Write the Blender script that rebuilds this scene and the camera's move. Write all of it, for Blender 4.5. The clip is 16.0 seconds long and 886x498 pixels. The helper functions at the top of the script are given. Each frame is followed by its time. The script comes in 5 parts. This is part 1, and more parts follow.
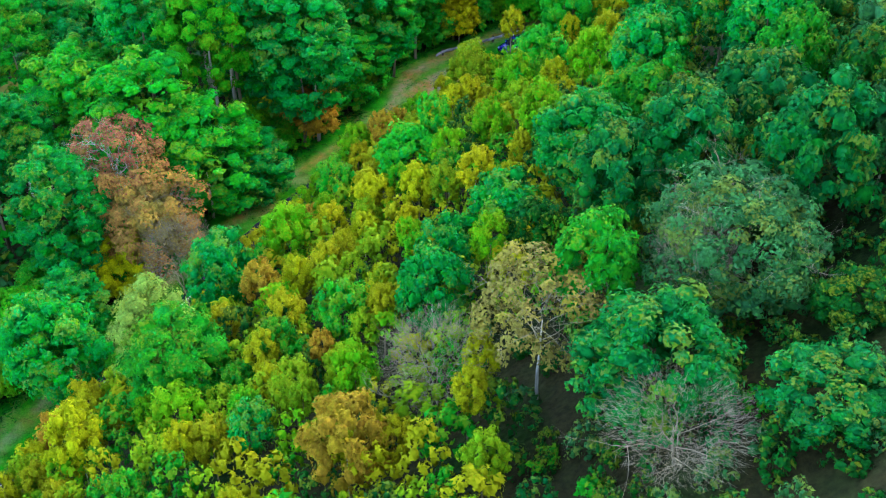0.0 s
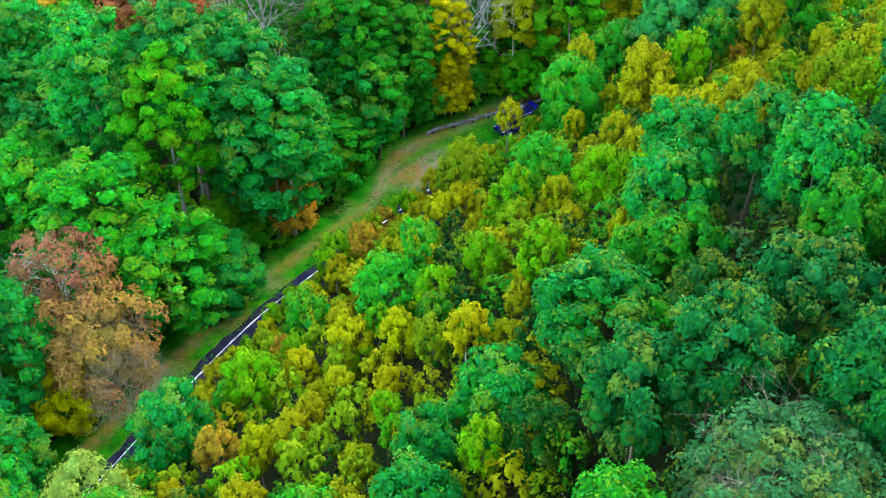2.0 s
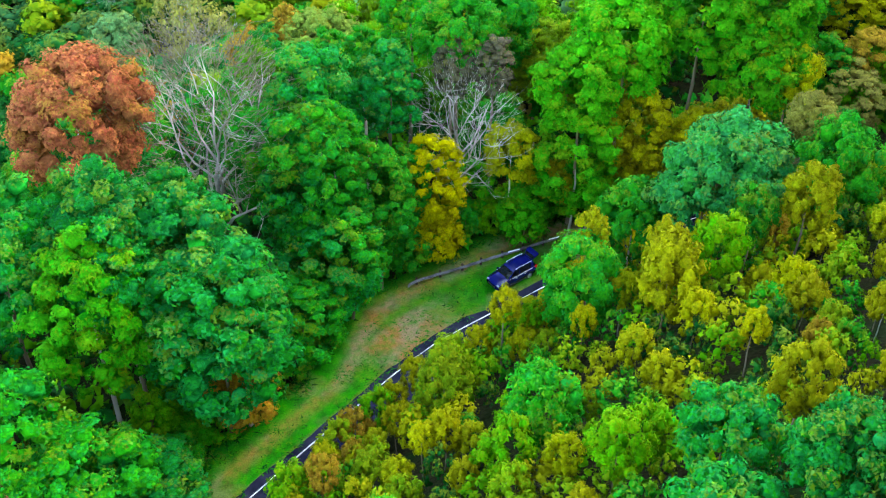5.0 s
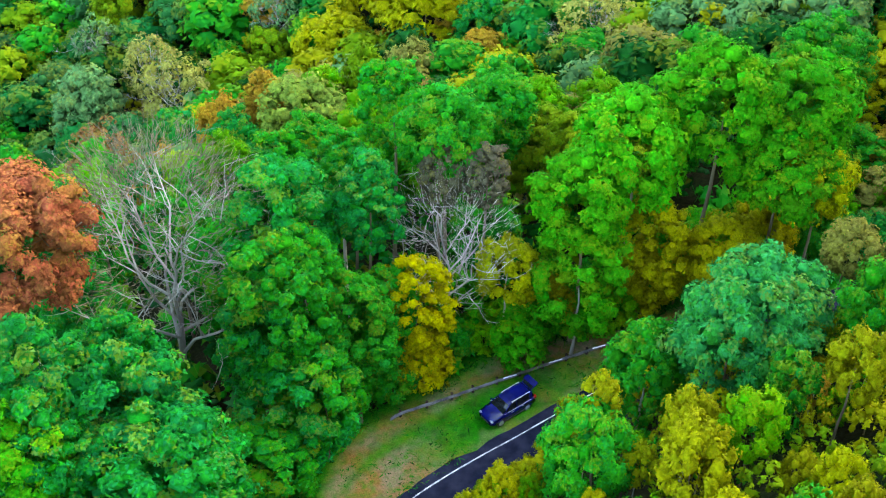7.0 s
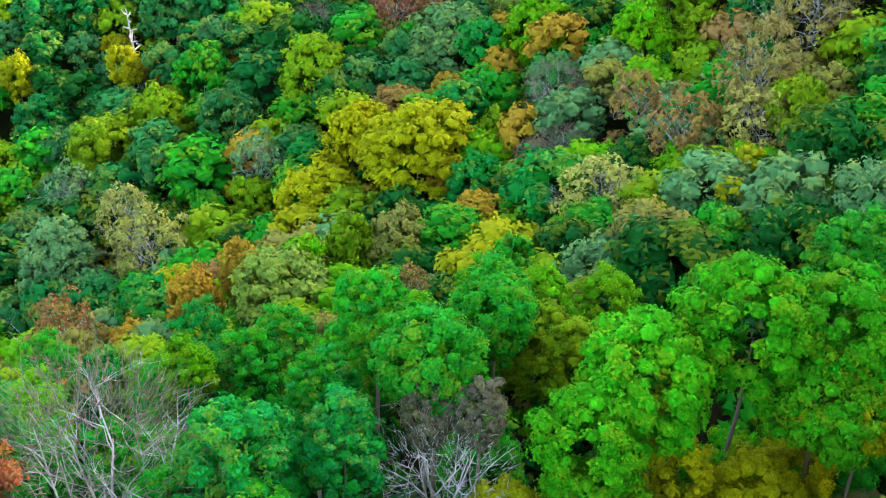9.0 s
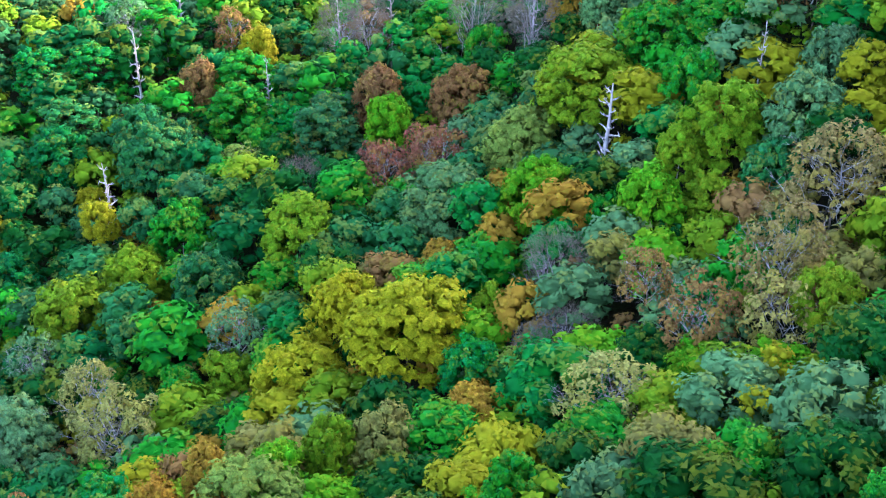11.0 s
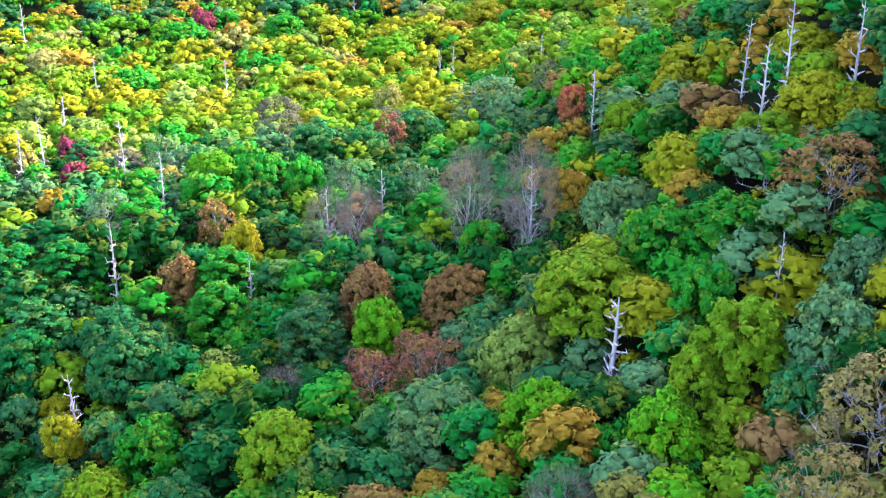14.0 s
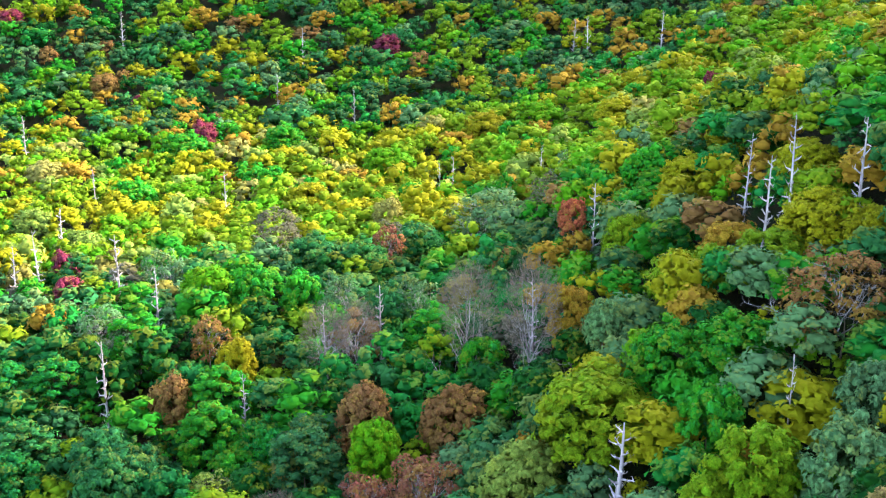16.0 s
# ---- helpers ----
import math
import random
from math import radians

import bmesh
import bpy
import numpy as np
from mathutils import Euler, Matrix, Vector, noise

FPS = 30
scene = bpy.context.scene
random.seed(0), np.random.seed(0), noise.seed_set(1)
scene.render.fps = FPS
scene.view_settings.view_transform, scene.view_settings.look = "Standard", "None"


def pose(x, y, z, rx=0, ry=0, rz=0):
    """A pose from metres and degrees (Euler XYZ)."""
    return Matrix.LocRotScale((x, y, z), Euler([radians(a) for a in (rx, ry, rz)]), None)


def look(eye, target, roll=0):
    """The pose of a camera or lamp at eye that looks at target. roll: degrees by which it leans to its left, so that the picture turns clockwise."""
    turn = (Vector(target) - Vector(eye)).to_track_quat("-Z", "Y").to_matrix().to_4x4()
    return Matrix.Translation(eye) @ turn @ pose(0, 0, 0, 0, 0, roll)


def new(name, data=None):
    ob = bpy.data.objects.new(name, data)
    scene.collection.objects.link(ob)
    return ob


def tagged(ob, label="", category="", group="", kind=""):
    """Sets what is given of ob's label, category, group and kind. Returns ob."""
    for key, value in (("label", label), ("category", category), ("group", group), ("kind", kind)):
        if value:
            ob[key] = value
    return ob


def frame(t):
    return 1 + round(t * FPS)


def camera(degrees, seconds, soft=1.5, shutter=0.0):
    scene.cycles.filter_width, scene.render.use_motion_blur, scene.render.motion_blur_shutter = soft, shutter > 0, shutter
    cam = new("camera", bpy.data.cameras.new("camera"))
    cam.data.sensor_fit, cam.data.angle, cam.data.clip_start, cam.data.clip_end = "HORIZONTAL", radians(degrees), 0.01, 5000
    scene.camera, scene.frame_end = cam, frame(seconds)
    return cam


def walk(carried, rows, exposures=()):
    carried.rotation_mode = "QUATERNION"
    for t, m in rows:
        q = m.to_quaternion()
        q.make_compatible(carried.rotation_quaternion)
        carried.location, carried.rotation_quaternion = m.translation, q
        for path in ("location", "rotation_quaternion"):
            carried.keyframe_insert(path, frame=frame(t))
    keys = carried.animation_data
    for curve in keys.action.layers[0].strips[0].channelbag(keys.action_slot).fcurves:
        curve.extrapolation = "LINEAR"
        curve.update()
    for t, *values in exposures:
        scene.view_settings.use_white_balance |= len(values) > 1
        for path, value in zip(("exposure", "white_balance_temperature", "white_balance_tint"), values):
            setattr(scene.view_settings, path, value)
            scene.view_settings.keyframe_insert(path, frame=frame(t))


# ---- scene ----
# ---- camera and its way ----
cam = camera(42.7, 16.0, 1.2)
METRES, EYE, TILT, LEAN, TURN = 104.5, 66.8, -40.0, 0.0, 0.0
ROWS = [
    (0.0, 0.0, 0.0, 0.0, 0.0, 0.0, -0.0),
    (0.5, 0.0015, 0.0269, 0.0238, -0.03, 0.04, -0.05),
    (1.0, 0.0029, 0.0537, 0.0478, -0.09, 0.07, -0.11),
    (1.5, 0.0048, 0.0806, 0.0721, -0.11, 0.07, -0.16),
    (2.0, 0.0067, 0.1074, 0.0969, -0.15, 0.05, -0.18),
    (2.5, 0.0087, 0.1344, 0.1216, -0.15, 0.05, -0.21),
    (3.0, 0.0104, 0.1615, 0.1462, -0.18, 0.05, -0.24),
    (3.5, 0.0121, 0.189, 0.1709, -0.21, 0.04, -0.27),
    (4.0, 0.0137, 0.2161, 0.1958, -0.24, 0.02, -0.29),
    (6.5, 0.0226, 0.3538, 0.3197, -0.46, 0.04, -0.24),
    (7.0, 0.0243, 0.3816, 0.3439, -0.51, 0.09, -0.25),
    (7.5, 0.0268, 0.409, 0.369, -0.49, 0.59, -0.25),
    (8.0, 0.0295, 0.4362, 0.394, -0.48, 1.92, -0.24),
    (8.5, 0.0318, 0.4632, 0.4196, -0.47, 3.26, -0.21),
    (9.0, 0.034, 0.4901, 0.4454, -0.47, 4.58, -0.2),
    (9.5, 0.0366, 0.5171, 0.4711, -0.46, 5.91, -0.19),
    (10.0, 0.0396, 0.5445, 0.497, -0.42, 7.25, -0.14),
    (12.5, 0.0491, 0.66, 0.613, -0.42, 13.79, 0.01),
    (13.0, 0.0506, 0.6752, 0.6286, -0.39, 15.09, 0.04),
    (13.5, 0.0521, 0.6873, 0.6421, -0.39, 16.39, 0.09),
    (14.0, 0.0534, 0.6975, 0.6532, -0.43, 17.7, 0.15),
    (14.5, 0.0543, 0.7048, 0.6626, -0.4, 18.99, 0.2),
    (15.0, 0.0548, 0.7113, 0.6701, -0.38, 20.31, 0.22),
    (15.5, 0.0563, 0.7181, 0.6774, -0.33, 21.62, 0.23),
    (16.0, 0.0574, 0.7254, 0.6849, -0.32, 22.96, 0.24),
]
walk(cam, [(t, pose(0, 0, EYE, TILT, LEAN, TURN) @ pose(METRES * x, METRES * y, METRES * z, 90 + pitch, roll, yaw)) for t, x, y, z, yaw, pitch, roll in ROWS],
     exposures=[(0.0, 4.3, 6600, 6), (2.0, 4.4, 7300, 4), (4.0, 4.38, 7500, 2), (8.0, 4.2, 7500, 3), (10.0, 3.95, 6150, 19), (12.5, 3.95, 5450, 38), (16.0, 3.78, 6400, 28)])

# ---- daylight: a low sun, kept off the near slopes by an added unseen mountain, and the open sky ----
SUN_ELEVATION, SUN_TURN = radians(29), radians(72)
world = bpy.data.worlds.new("sky")
scene.world = world
world.use_nodes = True
wn = world.node_tree.nodes
sky = wn.new("ShaderNodeTexSky")
sky.sky_type, sky.sun_disc = "NISHITA", False
sky.sun_elevation, sky.sun_rotation = SUN_ELEVATION, SUN_TURN
sky.air_density, sky.dust_density = 1.0, 2.0
wn["Background"].inputs["Strength"].default_value = 0.15
world.node_tree.links.new(sky.outputs["Color"], wn["Background"].inputs["Color"])
sun = new("sun", bpy.data.lights.new("sun", "SUN"))
sun.data.energy, sun.data.angle, sun.data.color = 3.2, radians(10), (1.0, 0.95, 0.86)
sun.matrix_world = look((300 * math.sin(SUN_TURN), 300 * math.cos(SUN_TURN), 300 * math.tan(SUN_ELEVATION)), (0, 0, 0))

# ---- materials ----
def srgb(r, g, b, k=1.0):
    """A linear colour from eight-bit values."""
    return tuple(k * ((c / 255 + 0.055) / 1.055) ** 2.4 for c in (r, g, b)) + (1.0,)


class Nodes:
    """A short way to write a node material."""

    def __init__(self, name):
        self.mat = bpy.data.materials.new(name)
        self.mat.use_nodes = True
        self.tree = self.mat.node_tree
        self.main = self.tree.nodes["Principled BSDF"]

    def add(self, kind):
        return self.tree.nodes.new(kind)

    def link(self, a, b):
        self.tree.links.new(a, b)

    def noise(self, scale, detail=4.0, coords="Object"):
        co = self.add("ShaderNodeTexCoord")
        n = self.add("ShaderNodeTexNoise")
        n.inputs["Scale"].default_value, n.inputs["Detail"].default_value = scale, detail
        self.link(co.outputs[coords], n.inputs["Vector"])
        return n.outputs["Fac"]

    def ramp(self, value, *stops):
        r = self.add("ShaderNodeValToRGB")
        while len(r.color_ramp.elements) < len(stops):
            r.color_ramp.elements.new(0.5)
        for e, (at, colour) in zip(r.color_ramp.elements, stops):
            e.position, e.color = at, colour
        self.link(value, r.inputs["Fac"])
        return r.outputs["Color"]

    def mix(self, fac, a, b, blend="MIX"):
        m = self.add("ShaderNodeMix")
        m.data_type, m.blend_type = "RGBA", blend
        for socket, v in ((m.inputs[0], fac), (m.inputs[6], a), (m.inputs[7], b)):
            if isinstance(v, (int, float, tuple)):
                socket.default_value = v
            else:
                self.link(v, socket)
        return m.outputs[2]

    def bump(self, value, strength, distance):
        b = self.add("ShaderNodeBump")
        b.inputs["Strength"].default_value, b.inputs["Distance"].default_value = strength, distance
        self.link(value, b.inputs["Height"])
        self.link(b.outputs["Normal"], self.main.inputs["Normal"])

    def finish(self, colour, rough, metal=0.0):
        for socket, v in ((self.main.inputs["Base Color"], colour), (self.main.inputs["Roughness"], rough), (self.main.inputs["Metallic"], metal)):
            if isinstance(v, (int, float, tuple)):
                socket.default_value = v
            else:
                self.link(v, socket)
        if rough >= 0.9:
            self.main.inputs["Specular IOR Level"].default_value = 0.06
        return self.mat


def leaf_material(name, tint_from_vertices):
    """Leaves: the tree's tint, varied leaf by leaf and bough by bough, with some light through them."""
    n = Nodes(name)
    if tint_from_vertices:
        painted = n.add("ShaderNodeVertexColor")
        painted.layer_name = "leaf_tint"
        tint = painted.outputs["Color"]
    else:
        tint = n.add("ShaderNodeObjectInfo").outputs["Color"]
    island = n.add("ShaderNodeNewGeometry").outputs["Random Per Island"]
    hsv = n.add("ShaderNodeHueSaturation")
    hue = n.add("ShaderNodeMapRange")
    hue.inputs["To Min"].default_value, hue.inputs["To Max"].default_value = (0.492, 0.508) if tint_from_vertices else (0.484, 0.514)
    n.link(island, hue.inputs["Value"])
    n.link(hue.outputs["Result"], hsv.inputs["Hue"])
    val = n.add("ShaderNodeMapRange")
    val.inputs["From Min"].default_value, val.inputs["From Max"].default_value = 0.3, 0.7
    val.inputs["To Min"].default_value, val.inputs["To Max"].default_value = (0.88, 1.12) if tint_from_vertices else (0.8, 1.2)
    n.link(n.noise(0.3 if tint_from_vertices else 0.7, 3.0), val.inputs["Value"])
    each = n.add("ShaderNodeMath")
    each.operation = "MULTIPLY_ADD"
    each.inputs[1].default_value, each.inputs[2].default_value = 7.31, 0.0
    n.link(island, each.inputs[0])
    wrap = n.add("ShaderNodeMath")
    wrap.operation = "FRACT"
    n.link(each.outputs[0], wrap.inputs[0])
    leafwise = n.add("ShaderNodeMapRange")
    leafwise.inputs["To Min"].default_value, leafwise.inputs["To Max"].default_value = (0.95, 1.05) if tint_from_vertices else (0.78, 1.22)
    n.link(wrap.outputs[0], leafwise.inputs["Value"])
    grain = n.add("ShaderNodeMapRange")
    grain.inputs["From Min"].default_value, grain.inputs["From Max"].default_value = 0.35, 0.65
    grain.inputs["To Min"].default_value, grain.inputs["To Max"].default_value = (0.9, 1.1) if tint_from_vertices else (0.76, 1.24)
    n.link(n.noise(1.4 if tint_from_vertices else 5.0, 2.0), grain.inputs["Value"])
    speckle = n.add("ShaderNodeMath")
    speckle.operation = "MULTIPLY"
    n.link(leafwise.outputs["Result"], speckle.inputs[0])
    n.link(grain.outputs["Result"], speckle.inputs[1])
    value = n.add("ShaderNodeMath")
    value.operation = "MULTIPLY"
    n.link(val.outputs["Result"], value.inputs[0])
    n.link(speckle.outputs[0], value.inputs[1])
    n.link(value.outputs[0], hsv.inputs["Value"])
    n.link(tint, hsv.inputs["Color"])
    age = n.add("ShaderNodeAttribute")
    age.attribute_name = "turned"
    # whole boughs turn from green towards amber
    patch = n.add("ShaderNodeMath")
    patch.operation = "MULTIPLY_ADD"
    patch.inputs[1].default_value = 0.7
    n.link(n.noise(0.22, 2.0), patch.inputs[0])
    n.link(age.outputs["Fac"], patch.inputs[2])
    turning = n.ramp(patch.outputs[0], (0.72, (0, 0, 0, 1)), (0.9, (0.05, 0.05, 0.05, 1)), (1.0, (0.26, 0.26, 0.26, 1)))
    colour = n.mix(turning, hsv.outputs["Color"], srgb(168, 158, 16, 0.5))
    n.finish(colour, 0.8)
    n.main.inputs["Specular IOR Level"].default_value = 0.04
    through_leaf = n.add("ShaderNodeBsdfTranslucent")
    n.link(colour, through_leaf.inputs["Color"])
    both = n.add("ShaderNodeMixShader")
    both.inputs["Fac"].default_value = 0.18
    n.link(n.main.outputs["BSDF"], both.inputs[1])
    n.link(through_leaf.outputs["BSDF"], both.inputs[2])
    n.link(both.outputs["Shader"], n.tree.nodes["Material Output"].inputs["Surface"])
    return n.mat


LEAVES = leaf_material("leaves", False)
FAR_LEAVES = leaf_material("far_leaves", True)


def bark_material(name, dark, light, scale):
    n = Nodes(name)
    co = n.add("ShaderNodeTexCoord")
    stretch = n.add("ShaderNodeMapping")
    stretch.inputs["Scale"].default_value = (1, 1, 0.2)
    n.link(co.outputs["Object"], stretch.inputs["Vector"])
    t = n.add("ShaderNodeTexNoise")
    t.inputs["Scale"].default_value, t.inputs["Detail"].default_value = scale, 5.0
    n.link(stretch.outputs["Vector"], t.inputs["Vector"])
    n.bump(t.outputs["Fac"], 0.6, 0.03)
    return n.finish(n.ramp(t.outputs["Fac"], (0.35, dark), (0.65, light)), 0.9)


BARK = bark_material("bark", srgb(62, 52, 40), srgb(122, 110, 92), 6.0)
PALE_BARK = bark_material("pale_bark", srgb(104, 98, 92), srgb(170, 162, 152), 5.0)
GREY_TWIGS = bark_material("grey_twigs", srgb(88, 84, 78), srgb(146, 142, 132), 5.0)
FINE_TWIGS = bark_material("fine_twigs", srgb(74, 68, 54), srgb(118, 108, 90), 5.0)


def forest_floor_material():
    n = Nodes("forest_floor")
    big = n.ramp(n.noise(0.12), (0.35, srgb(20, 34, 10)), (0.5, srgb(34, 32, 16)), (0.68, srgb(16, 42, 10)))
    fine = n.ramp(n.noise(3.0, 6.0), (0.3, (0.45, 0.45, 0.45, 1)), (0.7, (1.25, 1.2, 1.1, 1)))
    n.bump(n.noise(2.0, 6.0), 0.8, 0.2)
    return n.finish(n.mix(1.0, big, fine, "MULTIPLY"), 0.95)


def verge_material():
    """Mown grass, worn to brown earth in patches."""
    n = Nodes("verge_grass")
    green = n.ramp(n.noise(0.9, 5.0), (0.3, srgb(4, 70, 0)), (0.55, srgb(10, 98, 0)), (0.8, srgb(50, 102, 0)))
    worn = n.ramp(n.noise(0.28, 4.0), (0.52, (0, 0, 0, 1)), (0.68, (1, 1, 1, 1)))
    worn = n.mix(0.55, worn, (0, 0, 0, 1))
    painted = n.add("ShaderNodeAttribute")
    painted.attribute_name = "wear"
    breakup = n.ramp(n.noise(1.6, 5.0), (0.3, (0.35, 0.35, 0.35, 1)), (0.6, (1, 1, 1, 1)))
    tracks = n.mix(1.0, painted.outputs["Fac"], breakup, "MULTIPLY")
    colour = n.mix(n.mix(1.0, worn, tracks, "LIGHTEN"), green, n.ramp(n.noise(0.5, 3.0), (0.4, srgb(118, 82, 44)), (0.62, srgb(112, 96, 74))))
    fine = n.ramp(n.noise(9.0, 4.0), (0.3, (0.65, 0.65, 0.65, 1)), (0.7, (1.2, 1.2, 1.2, 1)))
    n.bump(n.noise(12.0, 4.0), 0.8, 0.06)
    return n.finish(n.mix(1.0, colour, fine, "MULTIPLY"), 0.95)


def simple(name, a, b, scale, rough, metal=0.0, relief=0.0):
    n = Nodes(name)
    f = n.noise(scale, 5.0)
    if relief:
        n.bump(f, 0.5, relief)
    return n.finish(n.ramp(f, (0.35, a), (0.68, b)), rough, metal)


FLOOR = forest_floor_material()
VERGE = verge_material()
ASPHALT = simple("asphalt", srgb(14, 17, 32), srgb(34, 36, 50), 0.9, 0.9, relief=0.01)
ROAD_PAINT = simple("road_paint", srgb(104, 106, 110), srgb(216, 216, 218), 2.2, 0.7)
RAIL_STEEL = simple("weathered_rail", srgb(54, 52, 52), srgb(104, 102, 102), 1.2, 0.6, 0.3)
RAIL_POST = simple("post_wood", srgb(40, 32, 26), srgb(72, 60, 48), 4.0, 0.9)
RAIL_GLINT = simple("rail_patch", srgb(215, 215, 218), srgb(245, 245, 245), 2.0, 0.5)
CAR_PAINT = simple("navy_paint", srgb(1, 8, 62), srgb(2, 12, 80), 0.8, 0.22)
CAR_PAINT.node_tree.nodes["Principled BSDF"].inputs["Coat Weight"].default_value = 0.15
CAR_PAINT.node_tree.nodes["Principled BSDF"].inputs["Specular IOR Level"].default_value = 0.3
CAR_GLASS = simple("car_glass", srgb(14, 18, 22), srgb(24, 30, 34), 1.0, 0.06)
CAR_TRIM = simple("black_plastic", srgb(14, 14, 15), srgb(26, 26, 27), 3.0, 0.6)
CHROME = simple("satin_metal", srgb(190, 194, 200), srgb(220, 222, 226), 2.0, 0.35, 0.3)
ALLOY = simple("alloy", srgb(150, 152, 156), srgb(190, 192, 196), 3.0, 0.35, 0.9)
RUBBER = simple("rubber", srgb(18, 18, 18), srgb(30, 30, 30), 5.0, 0.85)
RED_LAMP = simple("red_lamp", srgb(120, 6, 10), srgb(150, 12, 16), 3.0, 0.2)
CLEAR_LAMP = simple("clear_lamp", srgb(96, 104, 116), srgb(140, 148, 158), 3.0, 0.12)

# ---- the lie of the land ----
# the white edge line of the road, as x, y, z; the wooded bank rises on its right, the valley falls on its left
EDGE_LINE = [(-85, -60, -7.5), (-62, -5, -5.2), (-40, 42, -3.0), (-25.3, 70, -1.9), (-20, 80, -1.7), (-15.7, 87.4, -1.6), (-10.9, 93.7, -1.5), (-5.6, 99.9, -1.2),
             (1.3, 107.5, -0.8), (10, 113.3, 0.0), (19.2, 119, 0.8), (31, 124.5, 1.8), (60, 132, 5), (110, 138, 11), (200, 140, 20)]
# the valley side: y, height on a line 15 m right of the axis, rise per metre left and right of that line
VALLEY = [(-300, -0.5, 0.1, 0.1), (60, -0.5, 0.1, 0.1), (112, 0, 0.1, 0.1), (128, 0.9, 0.14, 0.14), (142, 0.7, 0.22, 0.22), (162, -3.4, 0.40, 0.40), (196, -9.5, 0.41, 0.43), (225, -9.4, 0.40, 0.58), (259, -11, 0.17, 0.78),
          (310, -8, 0.03, 0.66), (350, -9, 0.06, 0.62), (380, -11.5, 0.08, 0.42), (415, -15, 0.05, 0.38), (480, -12, 0.05, 0.30), (540, -3, 0.05, 0.18), (620, 22, 0.03, 0.1), (720, 60, 0, 0), (1000, 150, 0, 0), (1500, 220, 0, 0), (4000, 280, 0, 0)]


def smooth_line(points, step):
    """Points every step metres or so along a rounded line through the given ones."""
    pts = np.array(points, float)
    out = []
    for i in range(len(pts) - 1):
        p0, p1, p2, p3 = pts[max(i - 1, 0)], pts[i], pts[i + 1], pts[min(i + 2, len(pts) - 1)]
        n = max(2, int(np.linalg.norm(p2 - p1) / step))
        for u in np.arange(n) / n:
            out.append(0.5 * (2 * p1 + (p2 - p0) * u + (2 * p0 - 5 * p1 + 4 * p2 - p3) * u * u + (3 * p1 - p0 - 3 * p2 + p3) * u ** 3))
    return np.array(out + [pts[-1]])


LINE = smooth_line(EDGE_LINE, 1.0)
LINE_WAY = np.gradient(LINE[:, :2], axis=0)
LINE_WAY /= np.linalg.norm(LINE_WAY, axis=1)[:, None]


def from_line(x, y):
    """For arrays of places: metres to the right of the edge line (left: minus) and the road's height there."""
    x, y = np.atleast_1d(x).astype(float), np.atleast_1d(y).astype(float)
    aside, height = np.empty(x.shape), np.empty(x.shape)
    for a in range(0, len(x), 4000):
        dx, dy = x[a:a + 4000, None] - LINE[None, :, 0], y[a:a + 4000, None] - LINE[None, :, 1]
        far = dx * dx + dy * dy
        k = far.argmin(1)
        r = np.arange(len(k))
        side = np.sign(dx[r, k] * LINE_WAY[k, 1] - dy[r, k] * LINE_WAY[k, 0])
        aside[a:a + 4000], height[a:a + 4000] = np.sqrt(far[r, k]) * side, LINE[k, 2]
    return aside, height


def blend(v, a, b):
    u = np.clip((v - a) / (b - a), 0, 1)
    return u * u * (3 - 2 * u)


def ground(x, y):
    """The height of the ground at arrays of places."""
    x, y = np.atleast_1d(x).astype(float), np.atleast_1d(y).astype(float)
    d, road = from_line(x, y)
    t = np.array(VALLEY)
    # a soft sample along the valley, so that its profile has no kinks
    level = sum(np.interp(y + o, t[:, 0], t[:, 1]) for o in (-16, -8, 0, 8, 16)) / 5
    falls, climbs = (sum(np.interp(y + o, t[:, 0], t[:, k]) for o in (-16, -8, 0, 8, 16)) / 5 for k in (2, 3))
    reach = np.where(x < -120, -120 - 0.15 * (-120 - x), np.where(x > 260, 260 + 0.3 * (x - 260), x)) - 15
    valley = level + falls * np.minimum(reach, 0) + climbs * np.clip(reach, 0, 60) + 0.4 * np.clip(reach - 60, 0, 60) + 1.2 * np.sin(x * 0.09 + 1) * np.sin(y * 0.07)
    bank = road + np.clip(d - 4.4, 0, 8) + 0.6 * np.clip(d - 12.4, 0, 60) + 0.3 * np.clip(d - 74, 0, 400)
    # unseen mountain added on the right, past the last trees in view, to shade the slopes
    mountain = (0.92 + 0.6 * blend(y, 730, 880)) * np.clip(x - np.maximum(130, 0.57 * (y - 60) - 46), 0, 330)
    left = road + (valley - road) * blend(-d, 8, 30)
    return np.where(d > 0, bank, left) + mountain

# ---- helpers for things ----
def mesh_from(name, verts, faces, material, smooth=False):
    me = bpy.data.meshes.new(name)
    me.from_pydata([tuple(v) for v in verts], [], [tuple(f) for f in faces])
    me.materials.append(material)
    if smooth:
        me.shade_smooth()
    return me


